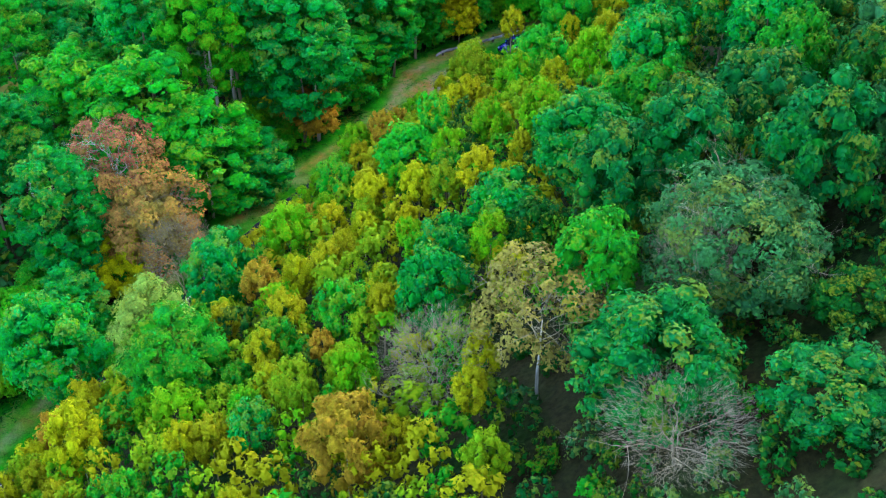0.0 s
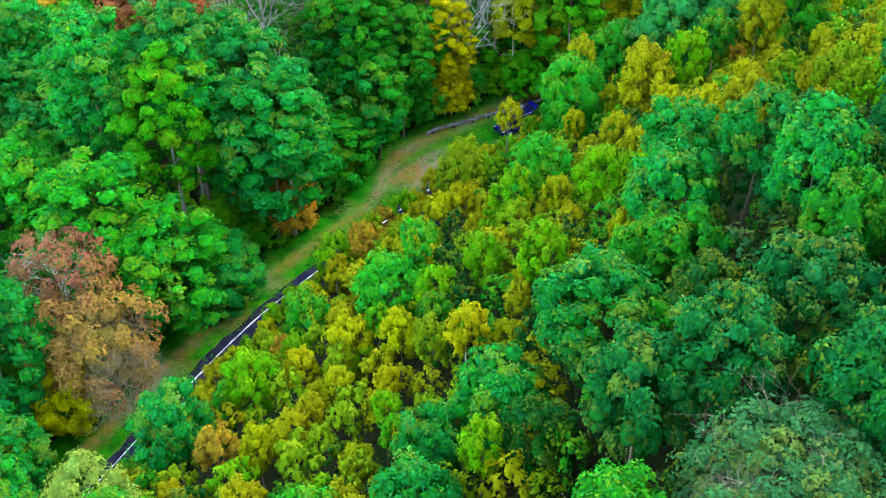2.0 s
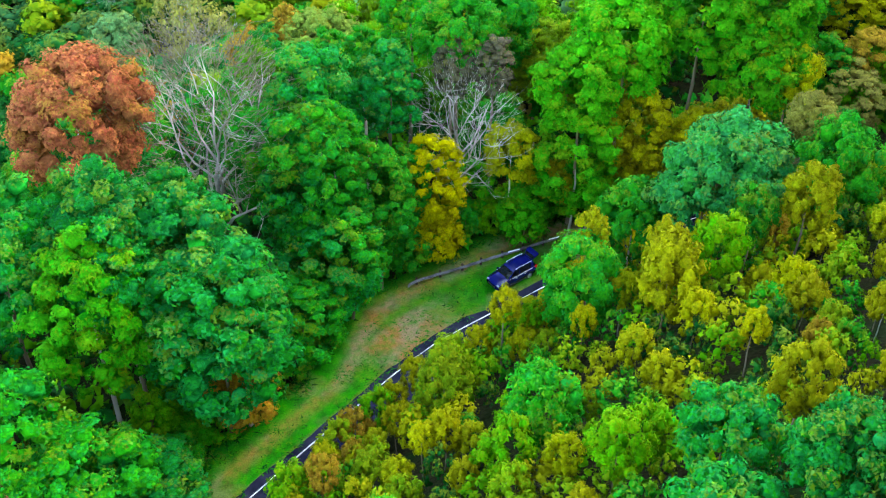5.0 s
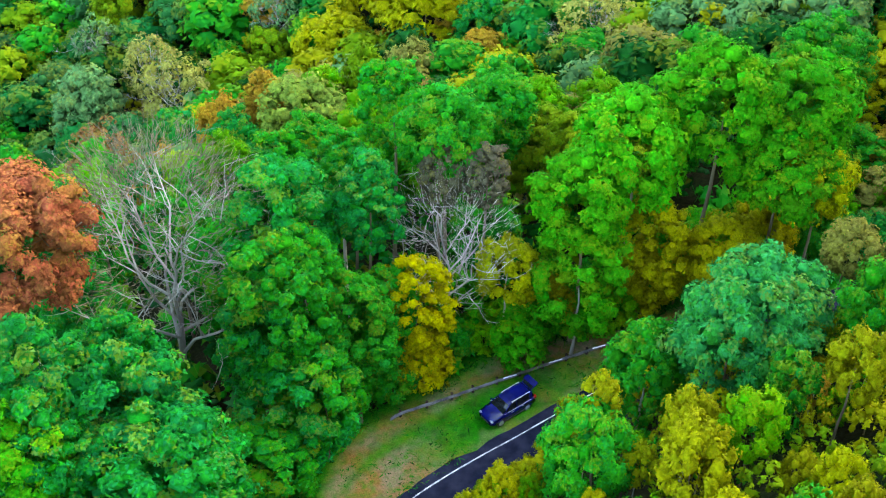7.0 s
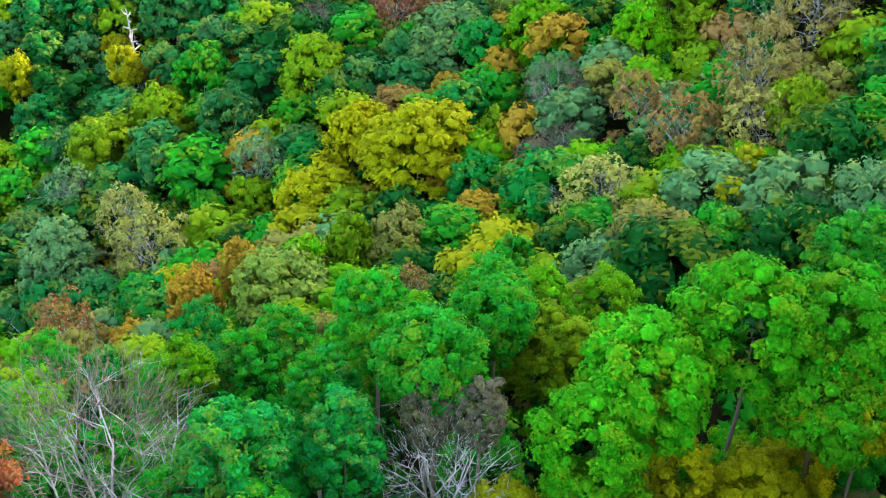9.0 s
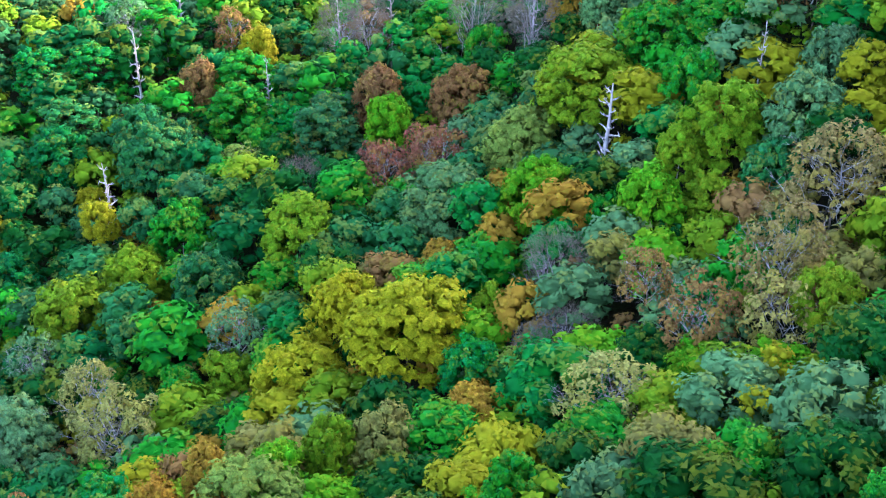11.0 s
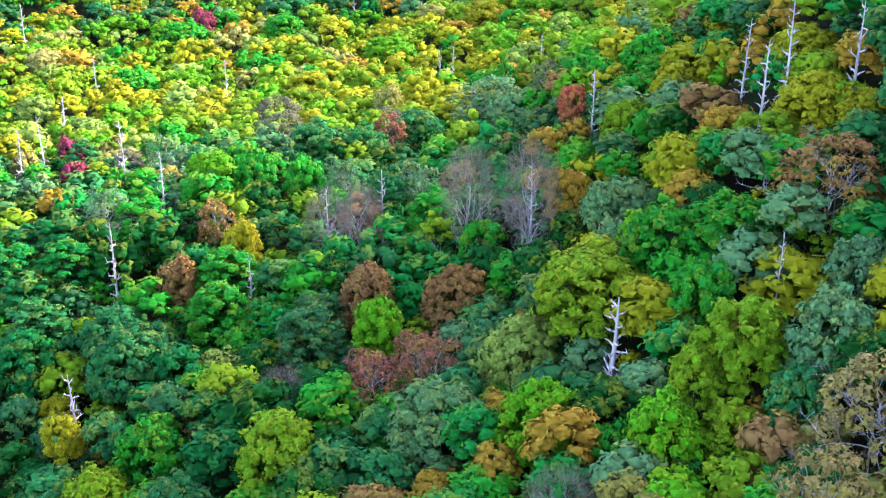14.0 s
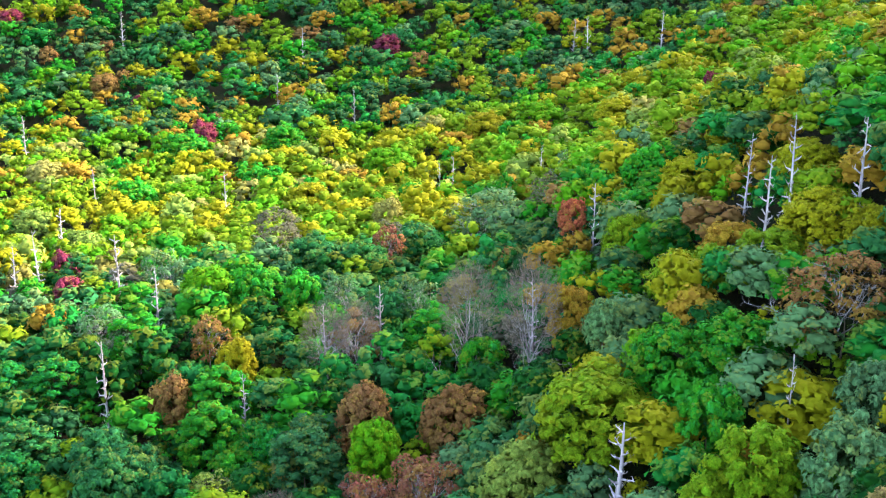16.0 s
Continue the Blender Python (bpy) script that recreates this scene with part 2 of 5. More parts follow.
def foliage_mesh(name, verts, tris, material, turned, normals):
    """A mesh of leaf sprays and boughs; turned: how far each point has gone towards yellow; normals: its shading normal, so that a bough rounds."""
    me = bpy.data.meshes.new(name)
    me.vertices.add(len(verts))
    me.loops.add(3 * len(tris))
    me.polygons.add(len(tris))
    me.vertices.foreach_set("co", np.ascontiguousarray(verts, dtype=np.float32).ravel())
    me.loops.foreach_set("vertex_index", np.ascontiguousarray(tris, dtype=np.int32).ravel())
    me.polygons.foreach_set("loop_start", np.arange(0, 3 * len(tris), 3, dtype=np.int32))
    me.update(calc_edges=True)
    me.materials.append(material)
    me.attributes.new("turned", "FLOAT", "POINT").data.foreach_set("value", np.asarray(turned, dtype=np.float32))
    me.attributes.new("custom_normal", "FLOAT_VECTOR", "POINT").data.foreach_set("vector", np.ascontiguousarray(normals, dtype=np.float32).ravel())
    return me


def part(name, bm, material, parent, label=""):
    me = bpy.data.meshes.new(name)
    bm.normal_update()
    bm.to_mesh(me)
    bm.free()
    me.materials.append(material)
    ob = new(name, me)
    ob.parent = parent
    return tagged(ob, label)


def hang(name, me, parent, m=None, label=""):
    """A part from a ready mesh."""
    ob = new(name, me)
    ob.parent = parent
    if m is not None:
        ob.matrix_basis = m
    return tagged(ob, label)


def box(bm, x0, y0, z0, x1, y1, z1, bevel=0.0):
    made = bmesh.ops.create_cube(bm, size=1.0, matrix=Matrix.Translation(((x0 + x1) / 2, (y0 + y1) / 2, (z0 + z1) / 2)) @ Matrix.Diagonal((x1 - x0, y1 - y0, z1 - z0, 1)))
    if bevel:
        edges = list({e for v in made["verts"] for e in v.link_edges})
        bmesh.ops.bevel(bm, geom=edges, offset=bevel, segments=2, affect="EDGES")


# ---- ground, road and verge ----
def axis_steps(lo, fine_lo, fine_hi, hi, fine):
    """Places along an axis: fine steps inside, growing steps outside."""
    out = list(np.arange(fine_lo, fine_hi + fine / 2, fine))
    step, v = fine, out[-1]
    while v < hi:
        step *= 1.25
        v += step
        out.append(v)
    step, v = fine, out[0]
    while v > lo:
        step *= 1.25
        v -= step
        out.insert(0, v)
    return np.array(out)


def build_ground():
    xs, ys = axis_steps(-2600, -110, 110, 2600, 2.0), axis_steps(-900, -10, 330, 4200, 2.0)
    gx, gy = np.meshgrid(xs, ys)
    x, y = gx.ravel(), gy.ravel()
    d, road = from_line(x, y)
    z = ground(x, y)
    rough = np.where((d > -9) & (d < 4.4), 0.0, 0.35)
    z = z + rough * np.sin(x * 0.7 + np.sin(y * 0.4) * 2) * np.sin(y * 0.6 + 1) - np.where((d > -8.2) & (d < 4.6), 0.12, 0.0)
    w, h = len(xs), len(ys)
    faces = [(j * w + i, j * w + i + 1, j * w + w + i + 1, j * w + w + i) for j in range(h - 1) for i in range(w - 1)]
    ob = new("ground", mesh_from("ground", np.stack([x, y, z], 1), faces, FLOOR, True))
    tagged(ob, "leaf-strewn forest floor of a steep wooded valley", "ground", kind="structure")


def strip(name, line, offsets, heights, material, label, category):
    """A sheet laid along the edge line; offsets are metres to its right, with a height above the road's level for each."""
    k = np.flatnonzero((line[:, 0] > -66) & (line[:, 0] < 40))
    right = np.stack([LINE_WAY[:, 1], -LINE_WAY[:, 0]], 1)
    verts, faces, w = [], [], len(offsets)
    for i in map(int, k):
        for o, h in zip(offsets, heights):
            oo = o(i) if callable(o) else o
            hh = h(i) if callable(h) else h
            verts.append((line[i, 0] + right[i, 0] * oo, line[i, 1] + right[i, 1] * oo, line[i, 2] + hh))
    for i in range(len(k) - 1):
        for j in range(w - 1):
            faces.append((i * w + j, i * w + j + 1, i * w + w + j + 1, i * w + w + j))
    ob = new(name, mesh_from(name, verts, faces, material, True))
    return tagged(ob, label, category, kind="structure")


def ragged(base, size, pace, seed):
    return lambda i: base + size * noise.noise((i * pace, seed, 0.3)) + 0.5 * size * noise.noise((i * pace * 3.1, seed, 7.3))


def pull_off(i):
    """How wide the grass is beside the line: wider where the car stands."""
    return 5.2 + 3.4 * float(blend(LINE[i, 1], 101, 108)) - 4.0 * float(blend(LINE[i, 0], 12, 22))


def build_road():
    strip("road", LINE, [-0.95, 0.8, 2.0, 3.2, 4.5], [0.0, 0.02, 0.04, 0.02, 0.0], ASPHALT, "narrow grey asphalt mountain road with a white edge line", "road")
    strip("edge_line", LINE, [ragged(-0.05, 0.04, 0.8, 1), ragged(0.06, 0.05, 0.8, 2)], [0.018, 0.02], ROAD_PAINT, "worn white painted line along the road's edge", "road marking")
    across = (1.0, 0.94, 0.87, 0.80, 0.73, 0.66, 0.58, 0.46, 0.33, 0.2)
    verge = strip("verge", LINE, [lambda i: -pull_off(i) - 1.6] + [lambda i, a=a: -pull_off(i) * a for a in across] + [ragged(-0.8, 0.35, 0.5, 3)],
                  [-0.35] + [0.02 + 0.05 * math.sin(3.0 * a) for a in across] + [0.006], VERGE, "strip of mown grass worn brown in patches beside the road", "grass verge")
    # where wheels have worn the grass: along the wood's edge, and round the parked car
    wear = verge.data.attributes.new("wear", "FLOAT", "POINT")
    values = []
    for i in np.flatnonzero((LINE[:, 0] > -66) & (LINE[:, 0] < 40)):
        for a in (1.5,) + across + (0.05,):
            i = int(i)
            x, y = LINE[i, 0], LINE[i, 1]
            v = math.exp(-((a - 0.54 - 0.22 * float(blend(y, 101, 108)) - 0.07 * noise.noise((i * 0.05, 0, 0))) / 0.13) ** 2) * (0.75 + 0.5 * noise.noise((i * 0.11, a, 4)))
            v += 1.2 * math.exp(-((y - 107.0) / 2.4) ** 2) * (a < 0.5) + 0.6 * math.exp(-((y - 119) / 3.0) ** 2) + 0.35 * (a < 0.1)
            values.append(min(1.0, max(0.0, v)))
    wear.data.foreach_set("value", values)


build_ground()
build_road()

# ---- trees ----
def unit(v):
    return v / np.maximum(np.linalg.norm(v, axis=-1, keepdims=True), 1e-9)


def leaf_sprays(rng, at, facing, size, upright):
    """Pointed sprays of leaves at places, facing outwards: n x 3 x 3."""
    n = len(at)
    normal = unit(facing)
    tip = rng.normal(size=(n, 3)) + np.array([0, 0, 2.0 * upright - 0.35])
    along = unit(tip - normal * (tip * normal).sum(1)[:, None])
    side = np.cross(normal, along)
    s = (size * rng.uniform(0.55, 1.4, n))[:, None]
    return np.stack([at + side * s * 0.42 - along * s * 0.5, at - side * s * 0.42 - along * s * 0.4, at + along * s * 0.7], 1)


def ball(fine):
    """Points and faces of a unit ball."""
    bm = bmesh.new()
    bmesh.ops.create_icosphere(bm, subdivisions=fine, radius=1.0)
    out = np.array([v.co[:] for v in bm.verts]), np.array([[v.index for v in f.verts] for f in bm.faces])
    bm.free()
    return out


BALLS = {n: ball(n) for n in (1, 2)}


def crown_shape(rng, radius, tall, boughs, size, flat=0.65, upright=0.0, open_below=0.35, cover=1.3, core=1, inner=0.7, reach=(0.60, 0.84), bough_size=(0.22, 0.40)):
    """A crown round the origin: boughs that bulge apart with gaps between them, each a dense inner mass under a coat of leaf sprays.
    Returns points, faces, age and shading normal of each point."""
    centres, sizes = [], []
    for i in range(boughs):
        u = (i + 0.5) / boughs
        up = 1 - (1 + open_below) * u
        a = i * 2.39996 + rng.uniform(-0.5, 0.5)
        wide = math.sqrt(max(0.0, 1 - up * up)) * (1.0 - upright * 0.15 * max(0.0, up))
        far = rng.uniform(*reach)
        centres.append((wide * math.cos(a) * far, wide * math.sin(a) * far, up * far * tall * rng.uniform(0.9, 1.1)))
        sizes.append(rng.uniform(*bough_size) * (30 / max(boughs, 30)) ** 0.4)
    centres, sizes = np.array(centres), np.array(sizes)
    swell = unit(rng.normal(size=(4, 3)) * np.array([1, 1, 0.5]))
    centres *= (0.86 + 0.26 * np.clip(unit(centres) @ swell.T, 0, 1).max(1))[:, None]
    centres, sizes = centres * radius, sizes * radius
    squash = np.array([1, 1, flat])
    age = rng.uniform(0, 1, boughs) ** 1.6
    verts, tris, turned, normals = [], [], [], []
    # the dense inside of each bough
    if core:
        pts, faces = BALLS[core]
        k = 0
        for c, r, g in zip(centres, sizes, age):
            lump = 1 + 0.16 * rng.normal(size=len(pts))
            verts.append(c + pts * (r * inner * lump)[:, None] * squash)
            tris.append(faces + k)
            normals.append(unit(pts / squash + unit(c) * 0.3 + np.array([0, 0, 0.2])))
            turned.append(np.full(len(pts), 0.5 * g))
            k += len(pts)
    # tufts on each bough, leaf sprays on each tuft
    area = 4.0 * 3.14 * (sizes ** 2).sum() * (0.5 + 0.5 * flat)
    n = int(0.29 * cover * area / (0.46 * size * size))
    tufts = 16
    way = unit(rng.normal(size=(boughs, tufts, 3)) + unit(centres)[:, None] * 0.6 + np.array([0, 0, 0.55]))
    proud = rng.uniform(0.74, 1.28, (boughs, tufts))
    b = rng.choice(boughs, n, p=sizes ** 2 / (sizes ** 2).sum())
    t = rng.integers(0, tufts, n)
    out = unit(way[b, t] + rng.normal(size=(n, 3)) * 0.24)
    at = centres[b] + out * (sizes[b] * proud[b, t] * rng.uniform(0.90, 1.06, n))[:, None] * squash
    inside = out[:, 2] < -0.35
    for c, r in zip(centres, sizes):
        inside |= np.linalg.norm((at - c) / squash, axis=1) < r * 0.66
    at, out, b, t = at[~inside], out[~inside], b[~inside], t[~inside]
    facing = out / squash + np.array([0, 0, 0.35 - 0.3 * upright]) + rng.normal(size=at.shape) * 0.38
    leaves = leaf_sprays(rng, at, facing, size, upright)
    high = np.clip(at[:, 2] / (radius * tall) * 0.5 + 0.5, 0, 1)
    ages = np.clip(0.6 * age[b] + (0.25 + 0.35 * upright) * high + 0.1 * (proud[b, t] - 1) + rng.normal(size=len(at)) * 0.12, 0, 1)
    lean = unit(unit(out / squash) * 0.75 + unit(out - way[b, t] * 0.8) * 0.25 + unit(at) * 0.3 + np.array([0, 0, 0.2]) + rng.normal(size=at.shape) * 0.17)
    k = sum(len(v) for v in verts)
    verts.append(leaves.reshape(-1, 3))
    tris.append(np.arange(3 * len(leaves)).reshape(-1, 3) + k)
    turned.append(np.repeat(ages, 3))
    normals.append(np.repeat(lean, 3, axis=0))
    return np.concatenate(verts), np.concatenate(tris), np.concatenate(turned), np.concatenate(normals)


def tube(verts, faces, points, radii, sides=5):
    """A tapered limb along points, one unbroken skin."""
    points = [np.array(p, float) for p in points]
    k = len(verts)
    for n, (p, r) in enumerate(zip(points, radii)):
        w = unit(points[min(n + 1, len(points) - 1)] - points[max(n - 1, 0)])
        u = unit(np.cross(w, (0.31, 0.87, 0.37)))
        v = np.cross(w, u)
        for i in range(sides):
            t = 2 * math.pi * i / sides
            verts.append(tuple(p + r * (u * math.cos(t) + v * math.sin(t))))
    for n in range(len(points) - 1):
        for i in range(sides):
            j = (i + 1) % sides
            a = k + n * sides
            faces.append((a + i, a + j, a + sides + j, a + sides + i))


def limb_tree(rng, height, reach, trunk, levels, spread, first, material, count=9, twigs=4, bent=0.015, lift=0.8):
    """A bare tree with its foot at the origin: the mesh of its trunk, and one for each limb with its twigs."""
    spine = [np.zeros(3)]
    for s in range(6):
        spine.append(spine[-1] + np.array([rng.normal() * bent, rng.normal() * bent, 1 / 6]) * height)
    stem, stem_faces, limbs = [], [], []
    tube(stem, stem_faces, spine, [trunk * (1 - 0.14 * s) for s in range(7)], 7)

    def grow(verts, faces, a, way, length, thick, level):
        pts = [a]
        for s in range(4):
            way = unit(way + rng.normal(size=3) * 0.2 + np.array([0, 0, 0.10]))
            pts.append(pts[-1] + way * length / 4)
        tube(verts, faces, pts, [thick, thick * 0.8, thick * 0.6, thick * 0.45, thick * 0.25], 5 if level == 1 else 3)
        if level < levels:
            for n in range(twigs + 2):
                f = rng.uniform(1.0, 4.0)
                b = pts[int(f)] + (pts[min(int(f) + 1, 4)] - pts[int(f)]) * (f % 1)
                out = unit(rng.normal(size=3))
                grow(verts, faces, b, unit(way * 0.7 + out * 0.75), length * rng.uniform(0.3, 0.55), thick * 0.42, level + 1)

    for n in range(count):
        f = first + (0.97 - first) * (n + rng.uniform(0, 0.8)) / count
        at = spine[int(f * 6)] + (spine[min(int(f * 6) + 1, 6)] - spine[int(f * 6)]) * (f * 6 % 1)
        a = n * 2.4 + rng.uniform(-0.4, 0.4)
        way = unit(np.array([math.cos(a) * spread, math.sin(a) * spread, lift + 0.5 * lift * f]))
        verts, faces = [], []
        grow(verts, faces, at, way, reach * rng.uniform(0.75, 1.15) * (1.25 - 0.6 * f), trunk * 0.5 * (1.1 - 0.6 * f), 1)
        limbs.append((verts, faces))
    # the whole tree is brought to a metre in height and in reach
    every = np.array([v for l, _ in limbs for v in l])
    wide, high = np.percentile(np.hypot(every[:, 0], every[:, 1]), 88), every[:, 2].max()
    limbs.insert(0, (stem, stem_faces))
    return [mesh_from("limb" if n else "trunk", np.array(v) / np.array([wide, wide, high]), f, material) for n, (v, f) in enumerate(limbs)]


def trunk_mesh(rng, name, material):
    """A unit trunk, a metre high."""
    verts, faces = [], []
    pts = [np.zeros(3)]
    for s in range(5):
        pts.append(pts[-1] + np.array([rng.normal() * 0.01, rng.normal() * 0.01, 0.2]))
    tube(verts, faces, pts, [0.019, 0.0145, 0.0125, 0.0105, 0.008, 0.004], 7)
    return mesh_from(name, verts, faces, material, True)


TINTS = {
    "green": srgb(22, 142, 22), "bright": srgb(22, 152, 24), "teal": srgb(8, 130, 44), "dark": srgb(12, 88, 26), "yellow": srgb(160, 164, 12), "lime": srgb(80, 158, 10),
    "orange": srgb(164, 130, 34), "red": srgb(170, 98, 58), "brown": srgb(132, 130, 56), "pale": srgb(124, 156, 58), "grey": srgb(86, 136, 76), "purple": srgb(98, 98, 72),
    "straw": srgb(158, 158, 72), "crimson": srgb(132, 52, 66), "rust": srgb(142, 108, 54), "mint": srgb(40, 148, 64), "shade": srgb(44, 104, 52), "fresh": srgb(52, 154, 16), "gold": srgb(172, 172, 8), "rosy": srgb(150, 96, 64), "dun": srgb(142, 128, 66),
    # deep: a teal darkened to put shade into the leaf colour
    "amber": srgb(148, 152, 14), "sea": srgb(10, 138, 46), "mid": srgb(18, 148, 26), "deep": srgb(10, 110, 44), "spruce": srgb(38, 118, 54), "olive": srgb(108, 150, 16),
}
LEAF_LIGHT = 0.53
WORDS = {
    "green": "mid-green summer leaves", "bright": "fresh bright green leaves", "teal": "cool blue-green leaves", "dark": "deep dark green leaves", "yellow": "golden yellow autumn leaves",
    "lime": "yellow-green leaves starting to turn", "orange": "orange autumn leaves", "red": "rusty red autumn leaves", "brown": "thin brownish olive leaves", "pale": "pale yellowish green leaves",
    "grey": "thin grey-green leaves", "purple": "dull purple-brown leaves", "straw": "pale straw-yellow leaves", "crimson": "crimson autumn leaves", "rust": "rust-brown withering leaves", "gold": "brilliant golden leaves", "amber": "amber-yellow autumn leaves", "sea": "clear sea-green leaves", "mid": "lively mid-green leaves", "deep": "bluish green leaves darkened for shade", "spruce": "cool dark blue-green leaves", "olive": "olive-green leaves turning yellow", "dun": "faded dun-brown leaves", "rosy": "dull pinkish red leaves", "fresh": "fresh yellowish green leaves", "mint": "light minty blue-green leaves", "shade": "dull dark green leaves and bare twigs",
}
prng = np.random.default_rng(11)
def crown_set(tall, boughs, sizes, **how):
    """For each radius, with the size of its leaf sprays: three fine patterns, and two coarser ones for trees across the valley."""
    def shape(r, s):
        v, f, age, way = crown_shape(prng, r, tall, int(boughs * (1 + 0.12 * max(0, r - 3))), s, **how)
        return foliage_mesh("crown", v, f, LEAVES, age, way)
    return tall, [(r, [shape(r, s * 0.84) for _ in range(3)], [shape(r, s * 1.45) for _ in range(2)]) for r, s in sizes]


CROWNS = {
    "large": crown_set(0.95, 95, ((2.6, 0.20), (4.2, 0.25), (7.0, 0.34)), flat=0.62, open_below=0.6),
    "tall": crown_set(1.5, 110, ((2.7, 0.20), (4.0, 0.25), (5.4, 0.30)), flat=0.58, open_below=0.85),
    "round": crown_set(1.05, 62, ((2.2, 0.18), (4.2, 0.25)), flat=0.75, open_below=0.7),
    "young": crown_set(1.35, 40, ((1.5, 0.17), (2.2, 0.2)), flat=1.15, upright=0.8, open_below=0.8, bough_size=(0.2, 0.34)),
    "thin": crown_set(1.0, 54, ((3.2, 0.19), (6.0, 0.27)), flat=0.7, open_below=0.6, cover=1.1, core=0, bough_size=(0.16, 0.34)),
}
TRUNKS = [trunk_mesh(prng, "trunk", BARK) for _ in range(3)] + [trunk_mesh(prng, "trunk", PALE_BARK)]
BARE = [limb_tree(prng, 7.5, 5.4, 0.13, 3, 0.75, 0.2, GREY_TWIGS, 12, 4) for _ in range(3)]
DULL_BARE = [limb_tree(prng, 7.5, 5.4, 0.08, 3, 0.7, 0.15, FINE_TWIGS, 12, 4) for _ in range(2)]
PALE_BARE = [limb_tree(prng, 8.0, 5.0, 0.13, 3, 0.6, 0.15, PALE_BARK, 11, 4) for _ in range(2)]
SNAGS = [limb_tree(prng, 10.0, 1.3, 0.3, 2, 1.4, 0.2, PALE_BARK, 20, 0, 0.003, 0.1) for _ in range(3)]


def twig_haze(rng, count, low, material):
    """Fine end twigs round a bare crown a metre in height and reach, fanning up and out."""
    way = unit(rng.normal(size=(count, 3)) + np.array([0, 0, 0.35]))
    at = way * rng.uniform(0.55, 1.0, (count, 1)) * np.array([1.0, 1.0, 0.5 * (1 - low)]) + np.array([0, 0, low + 0.5 * (1 - low)])
    along = unit(way * np.array([1, 1, 0.6]) + rng.normal(size=way.shape) * 0.45 + np.array([0, 0, 0.4])) * rng.uniform(0.08, 0.2, (count, 1)) * np.array([1, 1, 0.5])
    side = unit(np.cross(along, rng.normal(size=way.shape))) * 0.0022
    corners = np.stack([at - side, at + side, at + along], 1).reshape(-1, 3)
    return mesh_from("twig_haze", corners, np.arange(3 * count).reshape(-1, 3), material)


TWIGS = {False: twig_haze(prng, 3400, 0.35, FINE_TWIGS), True: twig_haze(prng, 900, 0.3, PALE_BARK)}
KIND_WORDS = {"large": "broad spreading tree with", "tall": "tall forest tree with", "round": "rounded broadleaf tree with", "young": "slender young tree with", "thin": "sparse-crowned tree with"}
turns = random.Random(5)
STANDS = []  # x, y, radius of every tree that stands


def tree(kind, tint, x, y, radius, height, shrub=False):
    """One leafy tree: its foot on the ground at x, y, its crown's radius and its top's height over the ground."""
    foot = float(ground(x, y)[0]) - 0.15
    radius *= {"young": 0.88, "tall": 1.25}.get(kind, 1.1)
    STANDS.append((x, y, radius))
    tall, sizes = CROWNS[kind]
    pattern, fine, coarse = min(sizes, key=lambda k: abs(math.log(k[0] / radius)))
    crowns = fine if y < 150 else coarse
    s = radius / pattern
    half = max(radius * tall, min(0.46 * height, radius * tall * (1.5 if y > 150 or y < 108 and kind in ("large", "round") else 1.2)))
    top = new("shrub" if shrub else {"young": "sapling", "thin": "sparse_tree"}.get(kind, "tree"))
    top.matrix_basis = pose(x, y, foot, 0, 0, turns.uniform(0, 360))
    squeeze = min(1.0, height / (2 * half) + 0.05)
    hang("trunk", turns.choice(TRUNKS), top, Matrix.Diagonal((height * 0.6, height * 0.6, max(height - half * squeeze * 1.15, 1.0), 1)))
    crown = hang("crown", turns.choice(crowns), top, Matrix.Translation((0, 0, height - half * squeeze)) @ Matrix.Diagonal((s, s, half / (pattern * tall) * squeeze, 1)))
    if kind == "thin":
        for me in turns.choice(DULL_BARE if y < 80 else BARE)[1:]:
            hang("limb", me, top, Matrix.Translation((0, 0, height - 1.9 * half)) @ Matrix.Diagonal((radius * 0.95, radius * 0.95, half * 1.85, 1)))
    v = turns.uniform(0.85, 1.15) * LEAF_LIGHT
    crown.color = tuple(c * v * turns.uniform(0.93, 1.07) for c in TINTS[tint][:3]) + (1,)
    if shrub:
        return tagged(top, "leafy shrub at the wood's edge with " + WORDS[tint], "shrub", "shrubs along the verge")
    return tagged(top, KIND_WORDS[kind] + " " + WORDS[tint], "young tree" if kind == "young" else "tree", "trees of the wooded valley")


def bare_tree(x, y, radius, height, pale=False):
    foot = float(ground(x, y)[0]) - 0.15
    STANDS.append((x, y, radius * 0.8))
    top = new("bare_tree")
    top.matrix_basis = pose(x, y, foot, 0, 0, turns.uniform(0, 360))
    for me in turns.choice(PALE_BARE if pale else DULL_BARE if y < 80 else BARE):
        hang(me.name.split(".")[0], me, top, Matrix.Diagonal((radius, radius, height, 1)))
    hang("twig_haze", TWIGS[pale], top, Matrix.Diagonal((radius * 1.05, radius * 1.05, height, 1)), "haze of fine grey end twigs")
    return tagged(top, "leafless grey tree with many fine forking limbs", "tree", "trees of the wooded valley")


def dead_snag(x, y, height, radius=1.6):
    foot = float(ground(x, y)[0]) - 0.15
    STANDS.append((x, y - 3.5, 2.5))
    top = new("dead_tree")
    top.matrix_basis = pose(x, y, foot, turns.uniform(-2, 2), turns.uniform(-2, 2), turns.uniform(0, 360))
    for me in turns.choice(SNAGS):
        hang(me.name.split(".")[0], me, top, Matrix.Diagonal((radius, radius, height, 1)))
    return tagged(top, "dead standing trunk bleached pale with broken limbs", "tree", "trees of the wooded valley")



